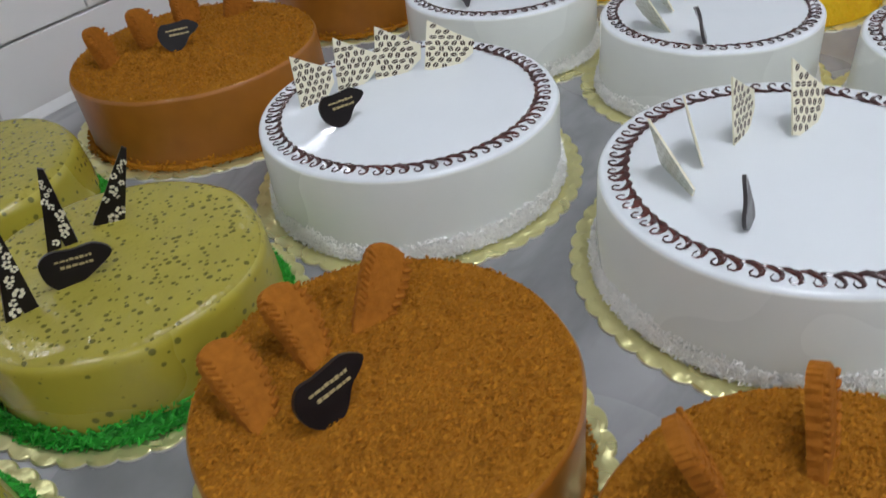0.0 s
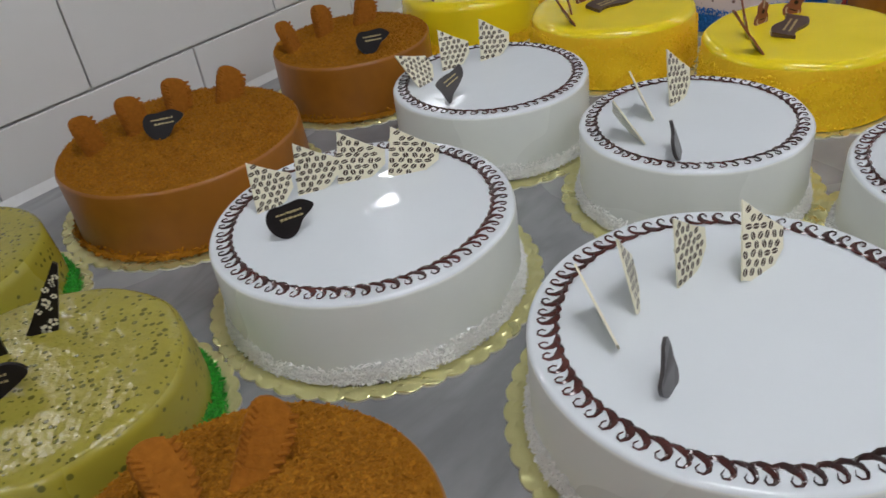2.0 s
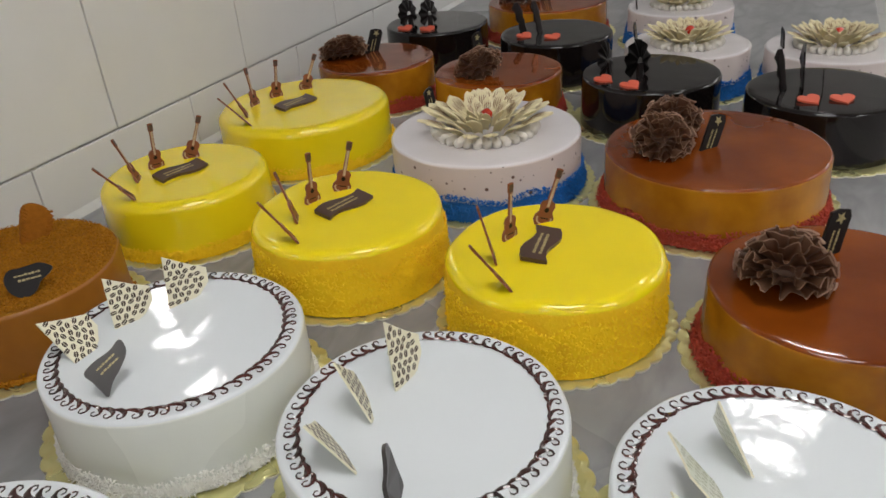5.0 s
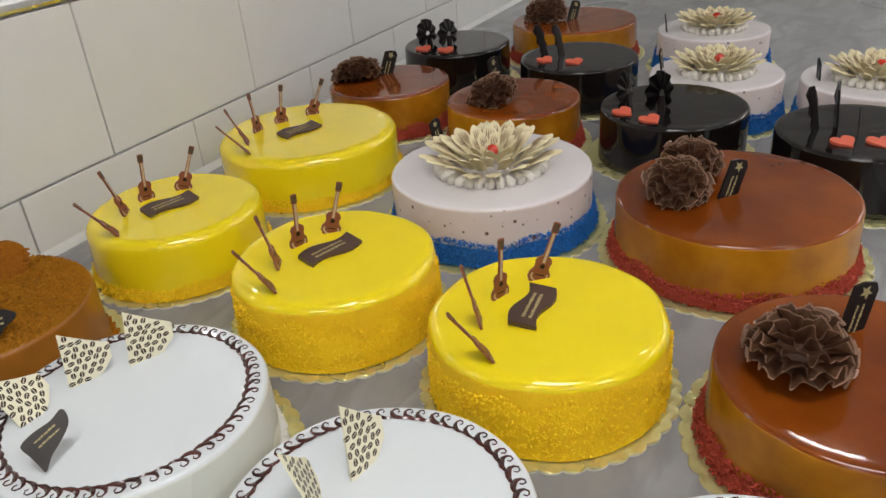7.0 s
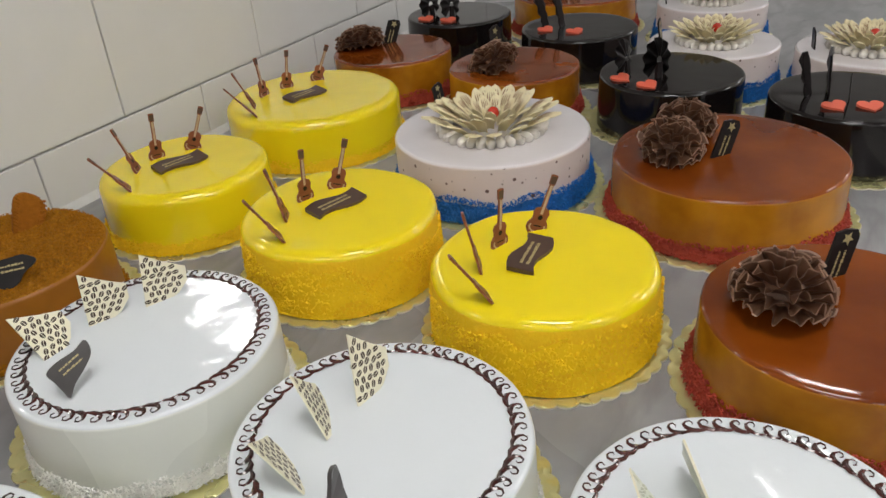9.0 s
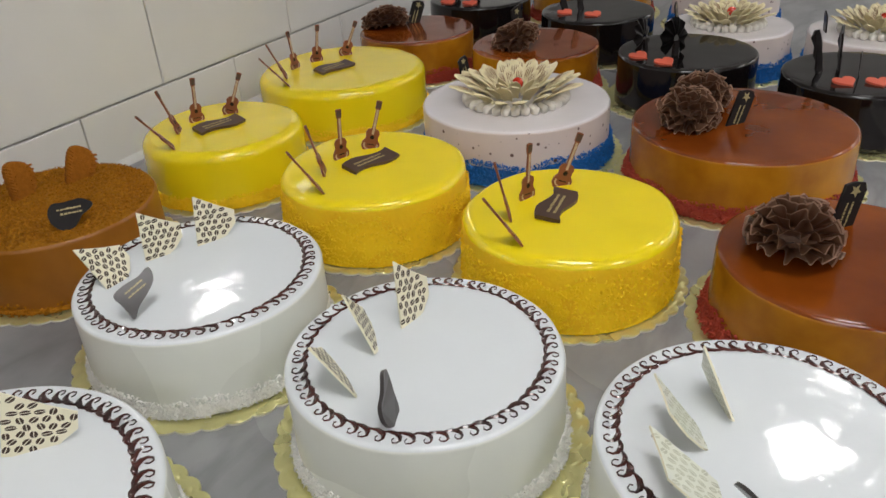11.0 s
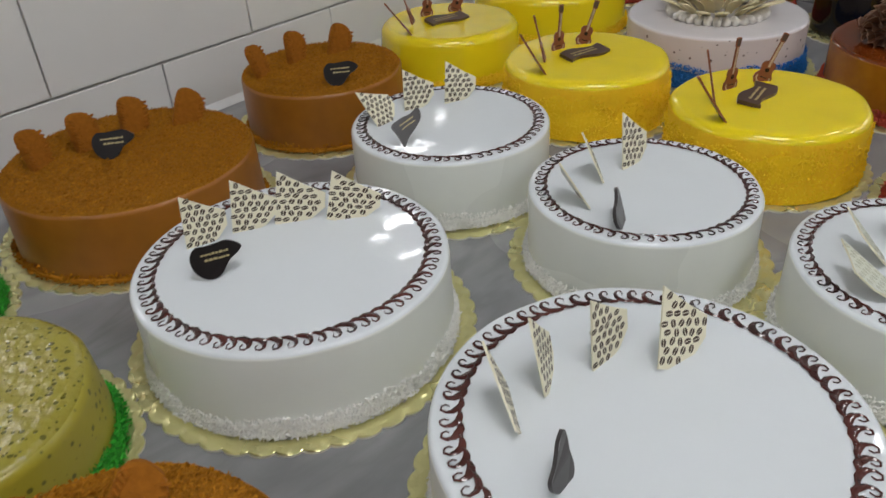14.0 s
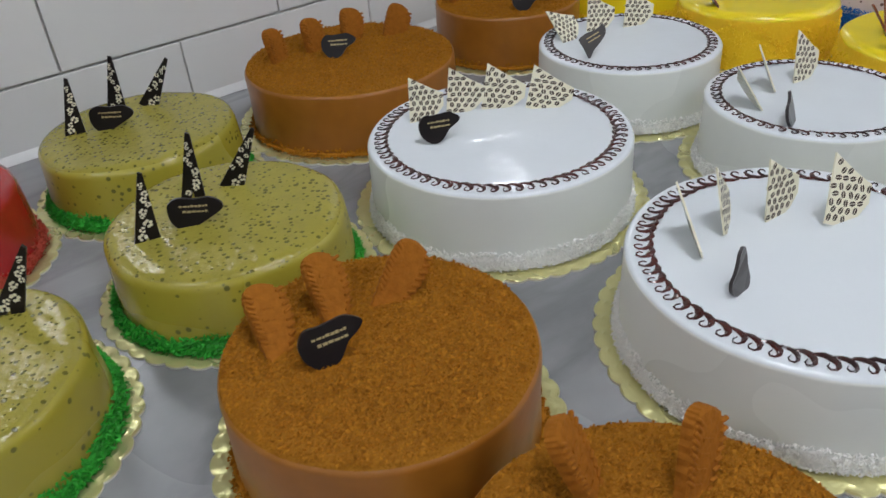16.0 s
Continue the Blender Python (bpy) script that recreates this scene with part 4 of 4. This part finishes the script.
# caramel cakes ----------------------------------------------------------------
def ruffle_layer(seed, size, layer):
    """One gathered frill of a milk chocolate rosette: a wavy collar, tight folds at its free edge."""
    rnd = random.Random(seed * 10 + layer)
    bm = bmesh.new()
    seg, levels = 288, (0, 0.25, 0.5, 0.75, 0.935, 1.0)
    spread = (1.74, 1.47, 1.20, 0.94, 0.68, 0.42, 0.16)[layer]
    k1 = (17, 16, 14, 11, 8, 5, 3)[layer]
    p1, p2, p3 = rnd.uniform(0, 6), rnd.uniform(0, 6), rnd.uniform(0, 6)
    grid = []
    for t in levels:
        row = []
        for i in range(seg):
            a = 2 * math.pi * i / seg
            ph = k1 * a + p1 + 0.9 * math.sin(2 * a + p3) + 0.5 * math.sin(3 * a + p2)
            wave = (0.135 * math.sin(ph) * (0.75 + 0.35 * math.sin(5 * a + p3)) + 0.045 * math.sin(1.6 * ph + p2)) * (0.2 + 0.8 * t)
            th = max(0.015, spread + wave)
            r = size * (0.42 + 0.58 * t) * (1 + 0.06 * math.sin(3 * a + p2) + 0.04 * math.sin(ph * 0.5 + p3) * t)
            a2 = a + (0.62 * math.cos(ph + 0.6) - 0.30 * math.sin(2 * ph)) / k1 * t
            row.append(bm.verts.new((r * math.sin(th) * math.cos(a2), r * math.sin(th) * math.sin(a2), r * math.cos(th))))
        grid.append(row)
    for j, (p, q) in enumerate(zip(grid, grid[1:])):
        for i in range(seg):
            k = (i + 1) % seg
            bm.faces.new((p[i], p[k], q[k], q[i])).material_index = 1 if j == len(levels) - 2 else 0
    bmesh.ops.solidify(bm, geom=bm.faces[:], thickness=0.0009)
    return mesh("ruffle_layer", bm, [M["milk"], M["milkedge"]], True)


def ruffle_core(size):
    bm = bmesh.new()
    bmesh.ops.create_icosphere(bm, subdivisions=3, radius=size * 0.46)
    for v in bm.verts:
        v.co *= 1 + 0.12 * noise.noise(v.co * 90)
        v.co.z = max(v.co.z * 0.95, -0.004)
    return mesh("ruffle_core", bm, M["milk"], True)


def caramel_cake(x, y, R, roses, tag, spin, label):
    h = 0.072
    ob = cake("caramel_cake", x, y, R, label, "caramel mirror cakes", spin)
    part("cake_body", once(("cbody", R), lambda: lathe("cake_body", cake_profile(R, h, 0.0045, 0.001), [M["amber"], M["caramel"]], wobble=0.0012, seed=9, mats=[0] * 5 + [1] * 13)), ob, pose(0, 0, 0, 0, 0, spin))
    part("red_crumb_band", once(("redb", R), lambda: slivers("red_crumb_band", 4600, R + 0.001, 0.003, 0.027, 0.007, M["redbits"], 27, 0.0036, 0.0011, 1.0)), ob, pose(0, 0, 0, 0, 0, spin), "dark red cake crumbs at the foot")
    for i, (rx, ry, size, ax, ay, squash) in enumerate(roses):
        rose = part("chocolate_rosette", once(("core", size), lambda: ruffle_core(size)), ob, pose(rx - x, ry - y, h + 0.016 * squash, ax, ay, spin) @ Matrix.Diagonal((1, 1, squash, 1)), "ruffled milk chocolate rosette")
        for layer in range(7):
            part("ruffle_layer", once(("ruffle", size, i, layer), lambda: ruffle_layer(11 + i, size, layer)), rose)
    plaque(ob, "tag", stand(tag[0] - x, tag[1] - y, h, tag[2], tag[3], tag[4]), 1.1)
    return ob


caramel_cake(0.616, 1.083, 0.1252, [(0.552, 1.085, 0.036, 12, 0, 0.85), (0.586, 1.140, 0.035, -4, 6, 0.85)], (0.604, 1.076, 20, 10, 28), 15, "large caramel mirror cake with two chocolate rosettes")
caramel_cake(0.585, 0.777, 0.1057, [(0.537, 0.785, 0.0385, 14, 0, 0.92)], (0.599, 0.824, 15, 8, 20), 130, "caramel mirror cake with one chocolate rosette")
caramel_cake(0.248, 1.630, SMALL, [(0.194, 1.660, 0.043, 8, 0, 0.62)], (0.243, 1.672, 20, 10, 25), 210, "caramel mirror cake against the tiled wall")
caramel_cake(0.436, 1.481, SMALL, [(0.403, 1.470, 0.040, 20, 0, 0.66)], (0.420, 1.560, 40, 8, 0), 280, "caramel mirror cake between yellow and black cakes")
caramel_cake(0.636, 1.955, LARGE, [(0.581, 1.975, 0.044, 6, 0, 0.75)], (0.630, 1.950, 30, 12, 30), 320, "large caramel mirror cake at the far end")


# black glazed cakes -------------------------------------------------------------
HEART = [(0.016 * math.sin(a) ** 3 * 0.95, 0.001 * (13 * math.cos(a) - 5 * math.cos(2 * a) - 2 * math.cos(3 * a) - math.cos(4 * a)) * 0.95) for a in [2 * math.pi * i / 26 for i in range(26)]]


def fan_mesh():
    bm = bmesh.new()
    grid = []
    for j in range(7):
        r = 0.004 + 0.018 * j / 6
        row = []
        for i in range(49):
            a = math.radians(-55 + 290 * i / 48)
            row.append(bm.verts.new((r * math.cos(a), 0.0022 * math.sin(i * 1.05) * j / 6 + 0.004 * (j / 6) ** 2, 0.020 + r * math.sin(a) * 1.15)))
        grid.append(row)
    for p, q in zip(grid, grid[1:]):
        for i in range(48):
            bm.faces.new((p[i], p[i + 1], q[i + 1], q[i]))
    bmesh.ops.solidify(bm, geom=bm.faces[:], thickness=0.0009)
    box(bm, -0.004, 0.004, -0.002, 0.002, -0.003, 0.018)
    return mesh("chocolate_fan", bm, M["black"], True)


JAG = [(-0.005, -0.003), (0.005, -0.003), (0.004, 0.006), (0.007, 0.011), (0.005, 0.018), (0.009, 0.023), (0.006, 0.031), (0.002, 0.039), (-0.004, 0.041), (-0.009, 0.036), (-0.006, 0.027), (-0.008, 0.019), (-0.005, 0.013), (-0.007, 0.007)]


def black_cake(x, y, hearts, curls, spin, label, R=SMALL):
    h = 0.076
    ob = cake("black_cake", x, y, R, label, "black mirror-glazed cakes", spin)
    part("cake_body", once(("kbody", R), lambda: lathe("cake_body", cake_profile(R, h, 0.005, 0.001), M["blackglaze"], wobble=0.0009, seed=12)), ob, pose(0, 0, 0, 0, 0, spin))
    for hx, hy, yaw in hearts:
        part("heart", once("heart", lambda: plate_mesh("heart", HEART, 0.003, [M["heart"]])), ob, pose(hx - x, hy - y, h + 0.0022, 0, 0, yaw) @ pose(0, 0, 0, -82, 0, 0), "flat coral red sugar heart")
    for kind, cx, cy, yaw, tilt, roll, s in curls:
        me = once("fan", fan_mesh) if kind == "fan" else once("jag", lambda: plate_mesh("jag", JAG, 0.0016, [M["black"]], 18))
        part("chocolate_curl", me, ob, stand(cx - x, cy - y, h, yaw, tilt, roll) @ Matrix.Diagonal((s, s, s, 1)), "upright dark chocolate curl")
    return ob


black_cake(0.381, 1.835, [(0.316, 1.800, 20), (0.356, 1.775, 10)], [("fan", 0.330, 1.832, 40, 5, -6, 1.1), ("fan", 0.366, 1.810, 40, 5, 4, 1.1)], 0, "black mirror-glazed cake with hearts by the wall")
black_cake(0.645, 1.368, [(0.569, 1.351, 30), (0.595, 1.312, 20)], [("fan", 0.586, 1.378, 50, 6, -8, 1.1), ("fan", 0.620, 1.346, 30, 6, 6, 1.2)], 0, "black mirror-glazed cake with two fan curls")
black_cake(0.578, 1.660, [(0.518, 1.647, 30), (0.562, 1.619, 10)], [("jag", 0.526, 1.690, 40, 6, -16, 1.4), ("jag", 0.552, 1.668, 50, 6, -14, 1.5)], 0, "black mirror-glazed cake with jagged curls")
black_cake(0.828, 1.213, [(0.784, 1.176, 10), (0.822, 1.165, -10)], [("jag", 0.776, 1.225, 40, 8, -12, 1.5), ("jag", 0.803, 1.228, 70, 6, -6, 1.55), ("jag", 0.814, 1.198, 60, 4, 6, 0.8)], 0, "black mirror-glazed cake at the counter's open edge")

# ---- wall tiles ----
W, G = 0.2935, 0.0024
low = boxmesh("tile", (G / 2, W - G / 2, 0.0, 0.0058, TOP + 0.002, 0.9900), M["tile"], 0.0012)
high = boxmesh("tile", (G / 2, W - G / 2, 0.0, 0.0058, 0.9930, 1.1915), M["tile"], 0.0012)
for i in range(-7, 11):
    for data, s0 in ((low, 0.19), (high, 0.336)):
        part("tile", data, tiled_wall, pose(s0 + i * W, random.uniform(-0.0003, 0.0003), 0))
